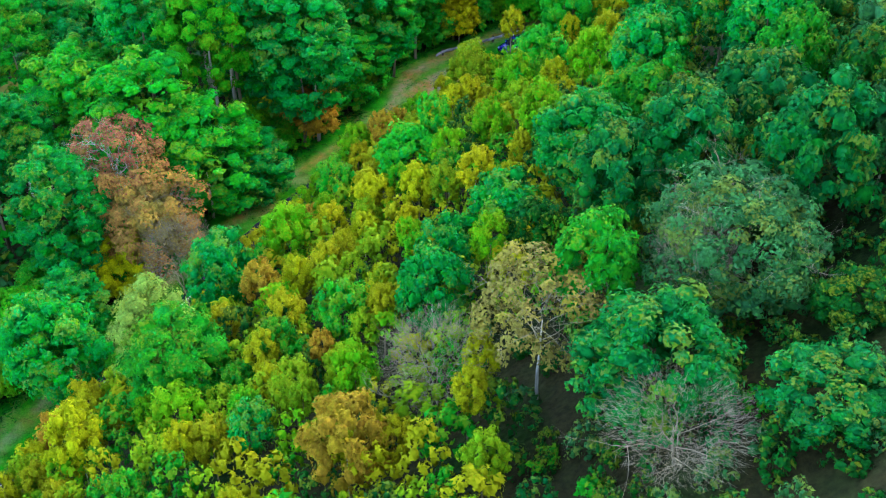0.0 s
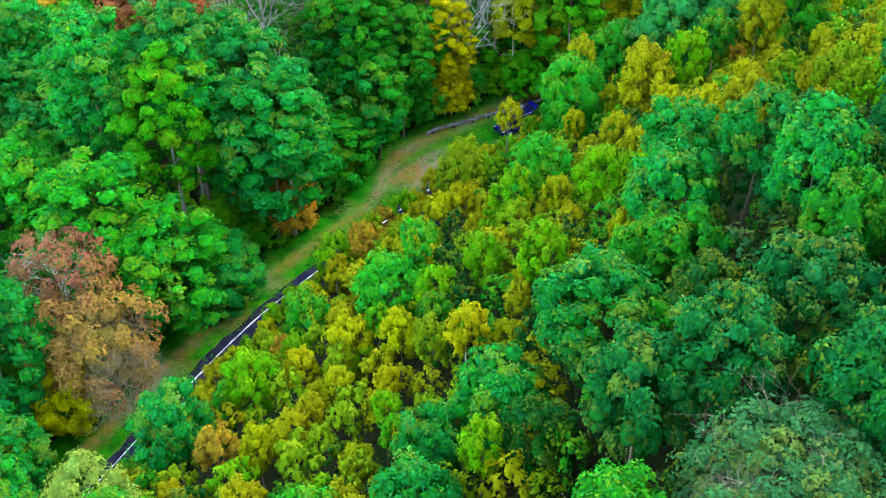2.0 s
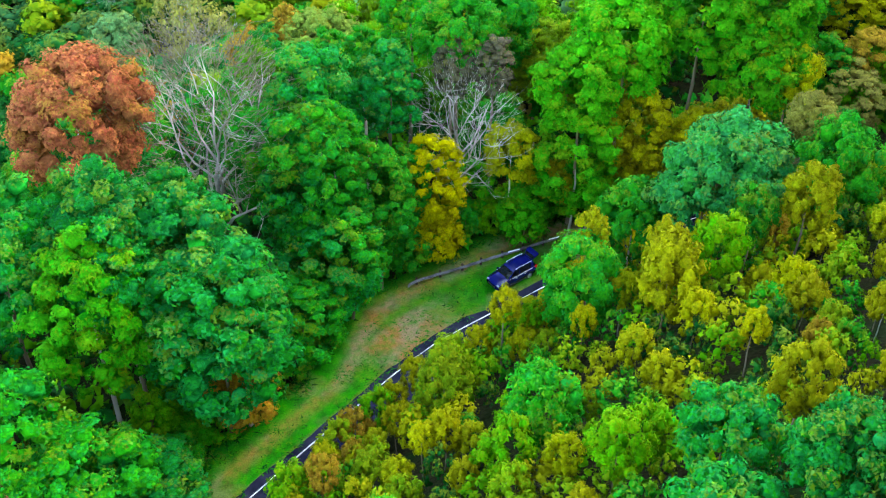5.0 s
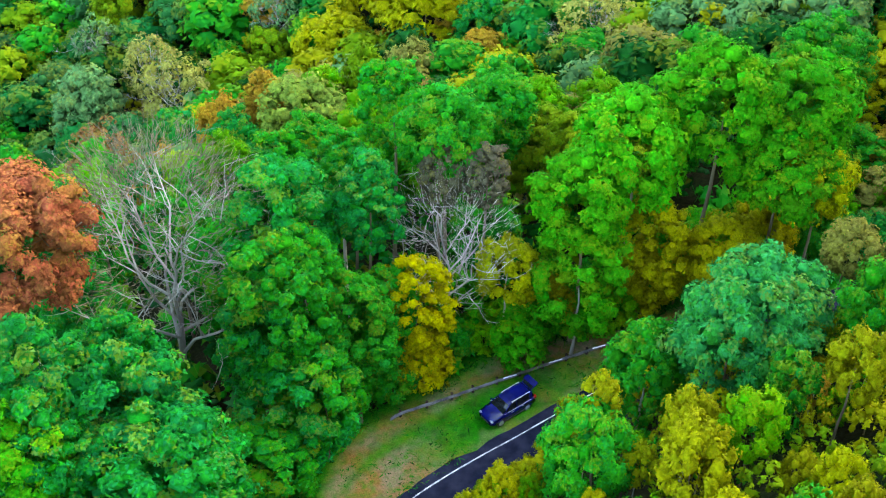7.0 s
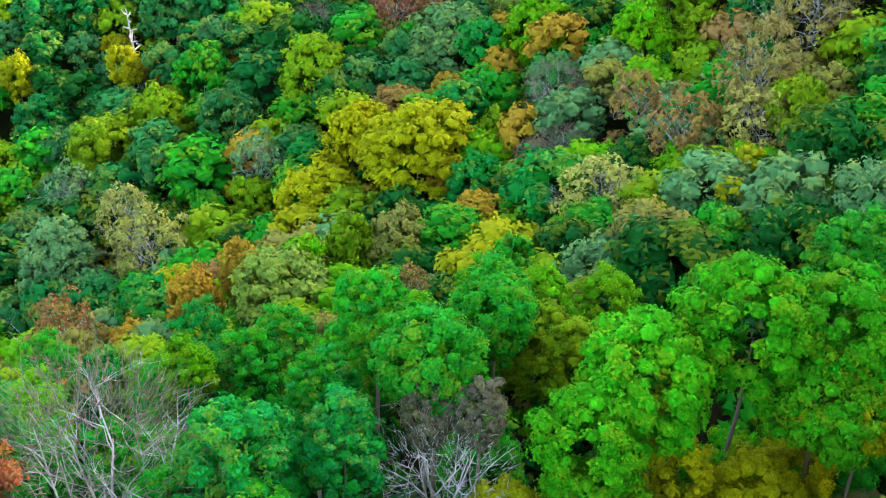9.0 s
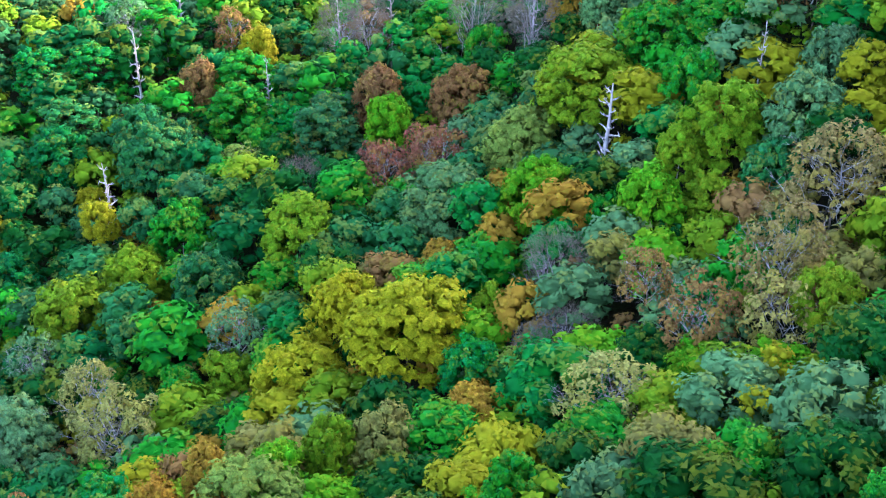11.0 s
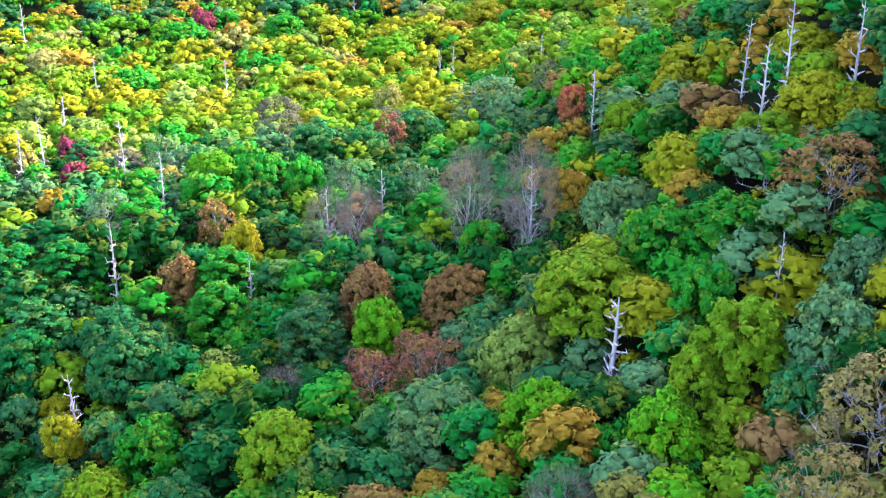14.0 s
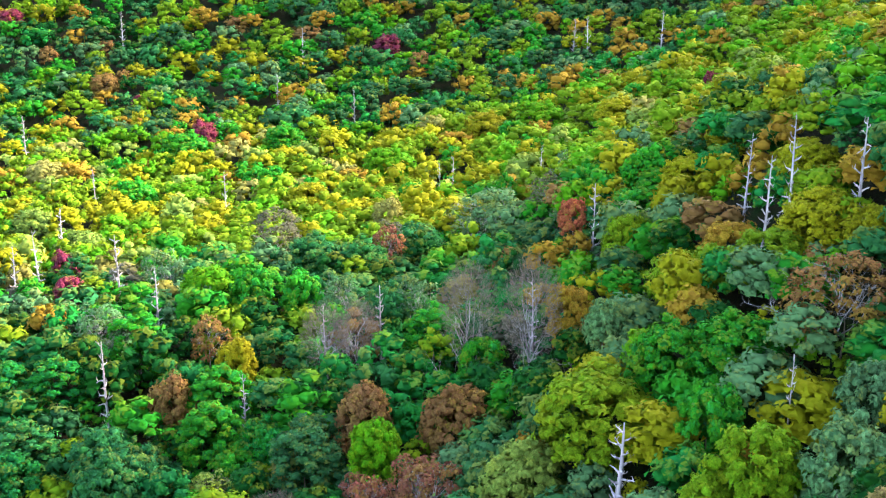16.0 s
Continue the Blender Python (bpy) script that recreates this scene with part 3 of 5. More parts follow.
# trees that stand out, each in its place
tree("large", "sea", -30.7, 62.7, 4.0, 11.5)
tree("tall", "sea", -32.3, 75.0, 3.6, 16.9)
tree("round", "green", -17.8, 53.3, 3.5, 9.4)
tree("young", "yellow", -24.0, 48.7, 2.3, 8.6)
tree("young", "lime", -16.8, 48.4, 2.3, 6.2)
tree("young", "sea", -10.6, 41.7, 1.5, 7.2)
tree("round", "orange", -4.8, 37.1, 2.0, 8.8)
tree("young", "olive", -8.7, 45.5, 1.6, 6.5)
bare_tree(-0.3, 41.1, 3.0, 7.9)
tree("thin", "brown", 4.9, 40.4, 3.1, 10.6)
tree("large", "deep", 9.7, 35.6, 3.7, 7.6)
bare_tree(9.9, 31.6, 3.2, 5.1)
tree("thin", "shade", 14.0, 42.2, 4.0, 9.4)
tree("large", "deep", 15.8, 31.6, 2.4, 3.8)
tree("young", "lime", -5.0, 44.3, 1.7, 6.6)
tree("young", "green", -6.1, 50.6, 2.0, 8.1)
tree("round", "sea", 3.8, 56.0, 2.5, 8.0)
tree("round", "green", 7.5, 41.6, 2.1, 10.8)
tree("large", "deep", 18.6, 46.0, 2.8, 10.5)
tree("large", "deep", 17.7, 52.8, 2.8, 10.6)
tree("large", "deep", 12.9, 49.7, 2.6, 11.9)
tree("large", "dark", 18.6, 37.6, 1.8, 3.2)
tree("round", "sea", 0.3, 53.7, 1.8, 7.7)
tree("round", "pale", -20.0, 56.6, 2.9, 11.9)
tree("round", "sea", -17.0, 64.7, 2.5, 11.1)
tree("young", "orange", -13.4, 61.7, 1.7, 7.0)
tree("young", "yellow", -10.4, 60.4, 1.6, 6.4)
tree("young", "amber", -3.6, 49.8, 1.3, 6.9)
tree("young", "lime", -12.0, 67.7, 2.2, 8.5)
tree("young", "yellow", -5.2, 69.6, 2.0, 6.6)
tree("young", "green", -8.7, 74.4, 1.9, 7.7)
tree("round", "bright", -2.7, 73.6, 2.6, 8.4)
tree("young", "bright", -0.9, 75.9, 1.6, 9.3)
tree("young", "lime", -7.9, 85.9, 1.9, 8.5)
tree("young", "lime", 0.5, 70.7, 1.7, 7.4)
tree("young", "lime", 2.8, 51.1, 1.4, 8.0)
tree("round", "sea", -0.6, 49.6, 2.1, 8.4)
tree("round", "dark", 5.4, 51.8, 1.9, 7.4)
tree("round", "deep", 9.5, 48.8, 2.3, 12.4)
tree("large", "sea", 20.2, 63.0, 2.4, 12.2)
tree("large", "sea", 14.4, 68.4, 2.6, 10.5)
tree("large", "green", 14.2, 63.3, 2.5, 8.2)
tree("round", "bright", 11.9, 98.8, 2.8, 10.9)
tree("young", "amber", 17.3, 94.8, 2.6, 10.2)
tree("young", "olive", 3.0, 94.5, 2.0, 8.8)
tree("young", "lime", 6.9, 68.3, 2.0, 8.9)
tree("tall", "sea", -14.5, 97.8, 5.0, 20.9)
tree("tall", "mid", -27.4, 87.4, 4.8, 18.6)
tree("tall", "mid", -22.3, 86.3, 4.6, 14.4)
tree("round", "orange", -13.6, 99.2, 2.7, 7.1)
tree("tall", "sea", -7.4, 110.6, 3.7, 14.0)
tree("thin", "rosy", -28.8, 81.8, 4.2, 15.6)
tree("thin", "rust", -25.8, 77.6, 4.9, 12.8)
tree("round", "dun", -26.2, 78.4, 3.6, 10.4)
tree("round", "gold", -28.5, 75.2, 3.0, 7.0)
bare_tree(-22.5, 73.7, 3.1, 9.9)
tree("tall", "sea", -30.3, 67.7, 2.8, 10.6)
tree("tall", "sea", -18.6, 89.7, 3.3, 8.7)
tree("tall", "mid", -35.0, 93.0, 4.7, 18.7)
tree("tall", "mid", -9.6, 106.8, 3.4, 10.3)
tree("young", "amber", 20.2, 77.3, 2.0, 10.0)
tree("large", "shade", 14.6, 42.6, 4.0, 8.3)
tree("young", "yellow", -1.9, 67.3, 1.7, 6.6)
tree("young", "yellow", 2.3, 63.1, 1.5, 7.7)
tree("round", "bright", 8.2, 85.1, 2.3, 8.9)
tree("young", "orange", -5.6, 85.6, 1.4, 8.1)
bare_tree(12.0, 40.8, 2.2, 8.2)
tree("large", "sea", 9.4, 59.8, 3.7, 9.0)
tree("large", "red", -27.3, 114.8, 5.5, 30.2)
bare_tree(-19.1, 121.9, 8.6, 26.0)
tree("tall", "sea", -21.8, 101.4, 4.0, 26.6)
tree("tall", "fresh", -22.7, 96.9, 3.9, 24.0)
tree("tall", "sea", -30.0, 100.2, 4.1, 26.7)
tree("tall", "sea", -16.1, 101.7, 4.3, 22.4)
tree("tall", "mid", -8.5, 113.4, 3.7, 21.3)
tree("tall", "green", -3.2, 114.8, 2.8, 16.6)
tree("tall", "mid", -5.6, 111.1, 3.0, 13.9)
tree("tall", "gold", 1.2, 118.6, 2.7, 14.6)
tree("tall", "bright", -1.2, 118.3, 2.3, 14.2)
tree("round", "gold", 1.9, 117.9, 2.3, 6.4)
tree("round", "bright", -1.0, 117.2, 2.3, 6.0)
tree("round", "fresh", 9.8, 120.1, 2.5, 6.8)
tree("tall", "fresh", 14.2, 121.3, 3.5, 16.3)
tree("tall", "yellow", 19.9, 124.3, 3.1, 15.0)
tree("round", "green", 17.1, 107.7, 2.7, 13.3)
tree("large", "mint", 24.2, 108.4, 4.3, 14.9)
tree("round", "bright", 32.0, 106.9, 3.1, 11.8)
tree("young", "green", 23.8, 100.0, 2.0, 10.5)
tree("large", "sea", 19.3, 69.8, 2.3, 11.8)
tree("large", "sea", 15.6, 73.4, 2.3, 11.8)
tree("young", "olive", 2.3, 92.3, 2.3, 8.8)
tree("young", "lime", 3.7, 72.5, 1.7, 7.2)
tree("large", "dark", 14.0, 55.5, 2.2, 9.7)
tree("large", "green", 12.6, 64.4, 2.1, 8.3)
tree("young", "lime", 11.7, 78.1, 2.1, 8.5)
tree("young", "lime", 6.1, 81.3, 2.0, 8.0)
tree("tall", "sea", -8.7, 120.0, 3.5, 24.6)
tree("tall", "sea", -2.4, 121.6, 2.4, 22.3)
tree("tall", "mid", -0.9, 133.3, 2.6, 24.8)
tree("round", "bright", 8.5, 137.1, 2.7, 19.6)
tree("tall", "purple", 3.0, 124.5, 1.7, 20.7)
tree("tall", "purple", 6.6, 124.3, 1.6, 20.4)
bare_tree(4.0, 122.8, 4.8, 19.0, True)
tree("tall", "mid", -7.0, 115.9, 2.8, 20.2)
tree("tall", "teal", -10.0, 112.2, 2.6, 17.5)
tree("large", "fresh", 18.2, 126.1, 4.8, 22.9)
tree("large", "fresh", 25.4, 129.4, 4.7, 24.9)
tree("large", "fresh", 31.9, 129.0, 4.3, 23.9)
tree("large", "fresh", 30.4, 126.5, 4.3, 19.9)
tree("large", "fresh", 14.2, 122.9, 3.8, 20.0)
tree("round", "yellow", 25.9, 123.8, 3.2, 12.1)
tree("round", "yellow", 8.5, 121.6, 2.4, 13.1)
tree("round", "yellow", 12.0, 122.6, 2.0, 7.9)
tree("round", "brown", 31.2, 113.4, 2.0, 14.1)
tree("large", "mint", 22.3, 106.9, 4.0, 14.7)
tree("young", "amber", 18.1, 99.0, 2.1, 10.0)
tree("young", "lime", 21.1, 97.0, 2.3, 10.0)
tree("young", "amber", 13.0, 101.0, 1.6, 12.2)
tree("young", "yellow", 6.6, 97.4, 1.4, 9.9)
tree("tall", "sea", -13.1, 99.1, 3.5, 20.4)
tree("tall", "sea", -18.1, 106.6, 2.6, 21.5)
tree("tall", "sea", -20.7, 97.6, 2.6, 23.1)
tree("young", "amber", 27.2, 99.5, 2.1, 11.4)
tree("large", "bright", 3.5, 127.4, 3.6, 23.6)
tree("round", "yellow", 33.4, 126.1, 2.8, 16.7)
tree("round", "lime", -16.4, 138.7, 2.3, 17.8)
tree("tall", "mid", -4.9, 128.1, 1.6, 21.0)
tree("tall", "bright", 8.0, 139.9, 3.1, 20.8)
tree("tall", "green", 36.0, 139.8, 3.4, 21.7)
tree("round", "crimson", -75.5, 498.1, 5.1, 14.2)
tree("round", "crimson", -13.8, 576.8, 5.4, 14.3)
tree("round", "crimson", 90.8, 447.5, 3.0, 12.4)
tree("round", "crimson", -77.0, 347.0, 3.7, 13.5)
tree("round", "crimson", -107.4, 536.0, 3.1, 12.7)
tree("round", "crimson", -179.1, 608.4, 6.0, 15.5)
tree("round", "rust", -124.2, 551.2, 5.9, 15.0)
tree("thin", "purple", -28.9, 351.5, 6.5, 15.3)
tree("thin", "purple", -4.6, 358.0, 5.3, 13.9)
tree("thin", "grey", 21.7, 357.6, 7.7, 15.5)
tree("thin", "purple", 33.0, 354.9, 5.2, 13.9)
tree("large", "lime", -66.5, 425.0, 7.2, 15.9)
tree("large", "amber", -28.7, 411.4, 7.1, 15.5)
tree("large", "lime", -8.1, 449.3, 8.0, 15.7)
tree("large", "amber", 23.1, 478.8, 8.6, 15.9)
tree("large", "lime", 41.6, 476.2, 8.5, 15.7)
tree("large", "amber", 62.5, 444.0, 7.9, 15.5)
tree("large", "straw", -117.2, 454.0, 7.0, 15.9)
tree("large", "pale", -102.3, 399.1, 6.6, 15.8)
tree("large", "pale", -77.9, 363.1, 6.5, 15.9)
tree("large", "yellow", 1.7, 194.3, 7.2, 16.4)
tree("round", "yellow", -11.6, 197.4, 5.8, 12.2)
tree("large", "yellow", -6.6, 204.7, 4.7, 16.1)
tree("round", "orange", 5.6, 211.3, 3.4, 12.0)
tree("round", "orange", 8.9, 179.2, 3.9, 8.9)
tree("thin", "straw", 21.8, 172.6, 5.0, 11.1)
tree("round", "teal", -31.8, 177.8, 3.7, 14.4)
tree("large", "pale", -12.4, 165.7, 5.5, 14.8)
tree("round", "orange", -22.6, 167.5, 3.0, 15.1)
tree("thin", "straw", -35.0, 196.2, 5.5, 16.0)
tree("thin", "straw", -41.5, 205.6, 4.0, 16.6)
tree("large", "grey", -50.0, 199.4, 5.5, 16.4)
tree("round", "green", -28.7, 204.7, 3.2, 12.5)
tree("round", "olive", -22.1, 204.7, 3.5, 11.0)
tree("round", "olive", -48.3, 225.4, 6.1, 17.5)
tree("round", "orange", -34.5, 222.1, 3.0, 11.6)
tree("large", "spruce", -27.9, 223.2, 5.0, 16.4)
tree("thin", "grey", -21.7, 210.1, 3.6, 15.0)
tree("large", "olive", -40.4, 230.0, 5.1, 16.4)
tree("large", "grey", 6.4, 223.2, 6.8, 16.4)
tree("large", "lime", 18.1, 215.7, 5.2, 17.3)
tree("large", "pale", 17.2, 235.9, 5.7, 16.5)
tree("round", "lime", -3.2, 253.8, 3.6, 16.5)
tree("large", "lime", 30.6, 206.2, 4.2, 15.0)
tree("large", "olive", 38.5, 206.1, 3.6, 10.4)
tree("thin", "rust", 27.7, 188.8, 2.8, 13.4)
tree("thin", "rust", 31.5, 179.5, 3.9, 12.6)
tree("thin", "straw", 38.4, 176.2, 3.9, 10.9)
tree("large", "green", 44.8, 172.7, 3.3, 5.8)
tree("thin", "dun", 49.2, 196.6, 5.8, 16.3)
tree("thin", "dun", 40.3, 183.1, 4.7, 16.9)
tree("thin", "rosy", 5.3, 241.3, 4.7, 16.3)
tree("thin", "rosy", -3.1, 239.7, 3.3, 16.3)
tree("large", "olive", -15.3, 229.0, 5.8, 16.5)
tree("round", "lime", 30.7, 174.7, 3.1, 7.7)
tree("round", "lime", 36.8, 171.3, 3.5, 6.2)
tree("thin", "rust", 1.3, 151.1, 1.8, 16.3)
tree("round", "orange", -30.0, 167.4, 3.1, 11.0)
tree("round", "olive", -19.7, 157.7, 4.1, 11.4)
tree("thin", "rust", -39.6, 170.5, 4.7, 16.5)
tree("tall", "shade", -13.5, 256.7, 4.6, 16.4)
tree("tall", "green", -29.7, 267.6, 4.8, 16.4)
tree("large", "spruce", -42.9, 257.6, 5.9, 16.3)
tree("large", "deep", -60.4, 263.1, 5.8, 16.2)
tree("round", "amber", -48.6, 242.7, 2.8, 16.5)
tree("round", "amber", -68.9, 247.7, 3.2, 16.5)
tree("large", "green", -34.4, 237.4, 4.8, 16.2)
tree("large", "deep", -62.3, 238.7, 5.3, 16.2)
tree("round", "brown", -0.6, 173.7, 3.7, 12.8)
tree("round", "lime", -11.0, 170.1, 2.9, 15.4)
tree("round", "olive", -6.0, 173.2, 2.7, 14.1)
tree("round", "teal", 8.7, 186.2, 3.4, 10.4)
tree("round", "green", 11.3, 159.7, 2.6, 12.2)
tree("round", "olive", 39.7, 168.8, 2.6, 4.7)
tree("round", "orange", -18.0, 171.6, 2.5, 15.0)
tree("thin", "grey", -51.6, 216.2, 3.9, 16.5)
tree("large", "olive", 35.3, 213.0, 3.4, 14.8)
tree("round", "olive", 41.9, 175.2, 3.2, 12.0)
tree("round", "olive", 11.1, 197.5, 2.5, 9.3)
tree("round", "green", 25.3, 208.9, 3.0, 11.3)
tree("large", "olive", 27.6, 238.5, 8.2, 18.0)
tree("large", "olive", 41.4, 214.5, 5.5, 17.1)
tree("large", "green", 37.0, 241.9, 5.4, 15.9)
tree("large", "green", 44.8, 238.6, 6.1, 13.4)
tree("thin", "rust", 56.4, 235.2, 6.8, 16.3)
tree("large", "grey", 49.5, 209.6, 4.9, 16.5)
tree("large", "grey", 55.1, 219.9, 3.8, 13.0)
tree("round", "rust", -5.0, 264.3, 4.4, 16.4)
tree("large", "rust", 8.8, 261.2, 5.3, 16.3)
tree("round", "lime", -3.0, 255.9, 3.5, 16.4)
tree("tall", "shade", -13.2, 262.8, 4.5, 14.5)
tree("thin", "rosy", -5.1, 248.6, 2.9, 11.9)
tree("thin", "rosy", 2.8, 248.3, 4.1, 13.7)
tree("tall", "green", -30.2, 278.1, 5.2, 17.2)
tree("round", "rust", -37.6, 276.5, 3.8, 15.9)
tree("thin", "grey", -51.0, 330.3, 5.0, 16.5)
tree("round", "lime", -39.4, 316.8, 5.3, 16.5)
tree("thin", "purple", -34.3, 377.4, 6.8, 16.5)
tree("large", "spruce", -19.6, 332.0, 6.1, 16.4)
tree("large", "spruce", -9.2, 330.4, 6.0, 16.5)
tree("round", "spruce", 2.6, 349.0, 6.1, 16.4)
tree("thin", "grey", 20.7, 362.1, 10.3, 16.4)
tree("tall", "bright", 5.8, 289.6, 4.8, 16.4)
tree("round", "green", 13.3, 275.8, 4.1, 16.9)
tree("round", "orange", 27.8, 274.0, 4.0, 16.4)
tree("large", "grey", 30.8, 260.5, 3.3, 16.3)
tree("large", "green", 44.9, 306.3, 6.8, 12.9)
tree("large", "bright", 48.1, 327.1, 4.5, 13.3)
tree("large", "amber", 54.0, 310.7, 5.8, 11.3)
tree("round", "orange", 51.1, 268.4, 4.2, 10.9)
tree("large", "olive", 53.6, 255.8, 5.7, 12.3)
tree("large", "olive", 42.6, 267.3, 4.5, 13.2)
tree("round", "olive", 39.2, 291.0, 4.2, 16.2)
tree("round", "red", 32.5, 313.4, 2.8, 16.4)
tree("thin", "rosy", -4.3, 342.9, 4.3, 16.5)
tree("round", "straw", -5.4, 374.1, 4.1, 16.4)
tree("tall", "teal", -59.4, 283.8, 4.9, 16.4)
tree("tall", "spruce", -59.8, 269.5, 5.2, 16.2)
tree("large", "spruce", -45.6, 265.1, 5.7, 15.8)
tree("large", "spruce", -39.1, 260.8, 4.4, 14.2)
tree("round", "amber", -52.9, 253.1, 2.9, 11.9)
tree("round", "orange", -44.6, 247.8, 3.1, 9.3)
tree("thin", "pale", -28.2, 258.3, 4.3, 8.9)
tree("round", "amber", -27.8, 283.5, 3.4, 17.9)
tree("thin", "rust", -34.8, 295.0, 3.6, 16.3)
tree("round", "bright", -30.1, 312.8, 4.1, 16.4)
tree("round", "bright", -19.7, 309.9, 4.2, 16.5)
tree("thin", "grey", -11.7, 306.8, 4.5, 16.4)
tree("large", "spruce", -2.7, 300.7, 4.0, 16.4)
tree("thin", "grey", 2.6, 301.0, 3.8, 16.4)
tree("thin", "grey", -54.6, 298.2, 4.9, 16.3)
tree("tall", "bright", -48.2, 297.5, 4.8, 16.3)
tree("tall", "teal", -68.5, 284.2, 4.4, 16.3)
tree("large", "teal", -20.9, 266.0, 4.2, 12.5)
tree("round", "green", -25.3, 263.6, 3.8, 10.4)
tree("large", "amber", 60.5, 259.2, 5.8, 12.0)
tree("large", "amber", 65.1, 249.7, 4.1, 10.6)
tree("large", "amber", 64.3, 278.3, 6.0, 11.8)
tree("large", "amber", 65.5, 324.5, 6.4, 10.3)
tree("round", "green", 38.0, 225.3, 3.8, 16.2)
tree("large", "spruce", 44.7, 205.4, 3.4, 12.4)
tree("round", "crimson", -73.0, 487.2, 4.5, 16.5)
tree("round", "crimson", -69.0, 323.3, 3.2, 14.0)
tree("round", "crimson", 62.3, 349.3, 2.8, 5.5)
tree("tall", "bright", -42.2, 433.7, 4.4, 16.3)
tree("large", "bright", -44.7, 482.8, 7.4, 16.4)
tree("large", "bright", -76.9, 476.3, 8.5, 16.5)
tree("large", "bright", -81.2, 423.2, 6.5, 16.4)
tree("round", "bright", -1.2, 409.8, 3.7, 15.7)
tree("round", "bright", 24.0, 382.1, 2.6, 15.5)
tree("thin", "grey", 39.7, 392.2, 4.1, 15.4)
bare_tree(19.0, 199.4, 4.0, 13.3)
bare_tree(19.3, 188.9, 3.6, 8.5)
bare_tree(15.3, 187.7, 2.2, 8.7)
bare_tree(-16.6, 245.1, 4.5, 12.0)
bare_tree(11.5, 281.4, 4.9, 25.8)
bare_tree(20.8, 268.8, 4.6, 27.2)
bare_tree(-13.2, 287.3, 4.2, 19.0)
bare_tree(-7.4, 289.9, 4.0, 17.3)
dead_snag(27.6, 225.0, 16.8, 2.0)
dead_snag(58.9, 267.1, 21.2, 1.3)
dead_snag(55.2, 267.0, 17.9, 1.1)
dead_snag(65.8, 258.3, 18.2, 1.2)
dead_snag(35.5, 306.8, 18.2, 1.2)
dead_snag(-58.1, 322.0, 20.7, 1.3)
dead_snag(-90.2, 383.4, 18.7, 1.3)
dead_snag(-81.7, 327.7, 17.9, 1.1)
dead_snag(-78.9, 335.1, 19.9, 1.3)
dead_snag(-49.5, 279.7, 20.5, 1.3)
dead_snag(-24.7, 272.1, 16.7, 0.8)
dead_snag(-3.8, 293.4, 17.8, 1.1)
dead_snag(-50.8, 402.6, 20.5, 1.3)
dead_snag(-93.2, 426.0, 17.8, 1.1)
dead_snag(-133.4, 483.3, 21.1, 1.3)
dead_snag(10.9, 425.3, 18.2, 1.2)
dead_snag(7.6, 422.1, 17.5, 1.0)
dead_snag(34.2, 403.2, 16.8, 0.8)
dead_snag(-47.2, 308.2, 18.0, 1.1)
dead_snag(22.3, 280.4, 18.1, 1.2)
dead_snag(56.1, 281.6, 17.5, 1.0)
dead_snag(46.3, 222.0, 16.3, 0.7)
dead_snag(-47.2, 246.1, 19.8, 1.3)
dead_snag(-13.5, 290.7, 17.7, 1.0)
dead_snag(-48.4, 573.3, 18.8, 1.3)
dead_snag(-23.1, 509.9, 17.4, 1.0)
dead_snag(-54.1, 534.3, 17.7, 1.0)
dead_snag(66.0, 553.0, 20.2, 1.3)
dead_snag(60.8, 556.6, 19.2, 1.3)
dead_snag(91.5, 536.9, 19.1, 1.3)
dead_snag(-128.1, 596.1, 19.5, 1.3)
tree("round", "lime", 17.2, 123.6, 2.4, 7.0)
tree("round", "yellow", 20.6, 125.4, 2.5, 8.2)
tree("round", "fresh", 23.6, 126.8, 2.6, 9.0)
tree("round", "lime", 27.6, 127.6, 2.6, 8.4)
tree("round", "yellow", 30.8, 128.6, 2.8, 9.6)
tree("round", "fresh", 14.4, 122.8, 2.2, 6.4)
tree("round", "green", 35.6, 130.4, 2.8, 9.0)
tree("young", "amber", 11.6, 108.4, 1.7, 5.2)
tree("young", "amber", 13.6, 110.0, 1.9, 6.6)
tree("young", "amber", 16.2, 111.8, 2.0, 7.2)
tree("young", "amber", 18.8, 113.4, 2.0, 7.4)
tree("young", "amber", 9.4, 106.4, 1.5, 4.2)
tree("young", "amber", 13.4, 113.4, 1.4, 3.6)
tree("tall", "brown", 43.0, 134.0, 2.6, 9.0)
tree("tall", "orange", 46.0, 139.0, 2.8, 10.0)
tree("tall", "green", 41.0, 138.0, 2.6, 10.0)
tree("round", "lime", 38.0, 133.5, 2.4, 7.0)
tree("tall", "olive", 49.0, 135.0, 2.8, 10.0)
tree("round", "teal", 40.5, 130.5, 2.3, 6.0)

# ---- the rest of the wood between them ----
def free(x, y, r, close):
    return all((x - a) ** 2 + (y - b) ** 2 > (close * (r + c)) ** 2 for a, b, c in STANDS)


def pick(rng, choices):
    return rng.choice([t for t, n in choices for _ in range(n)])


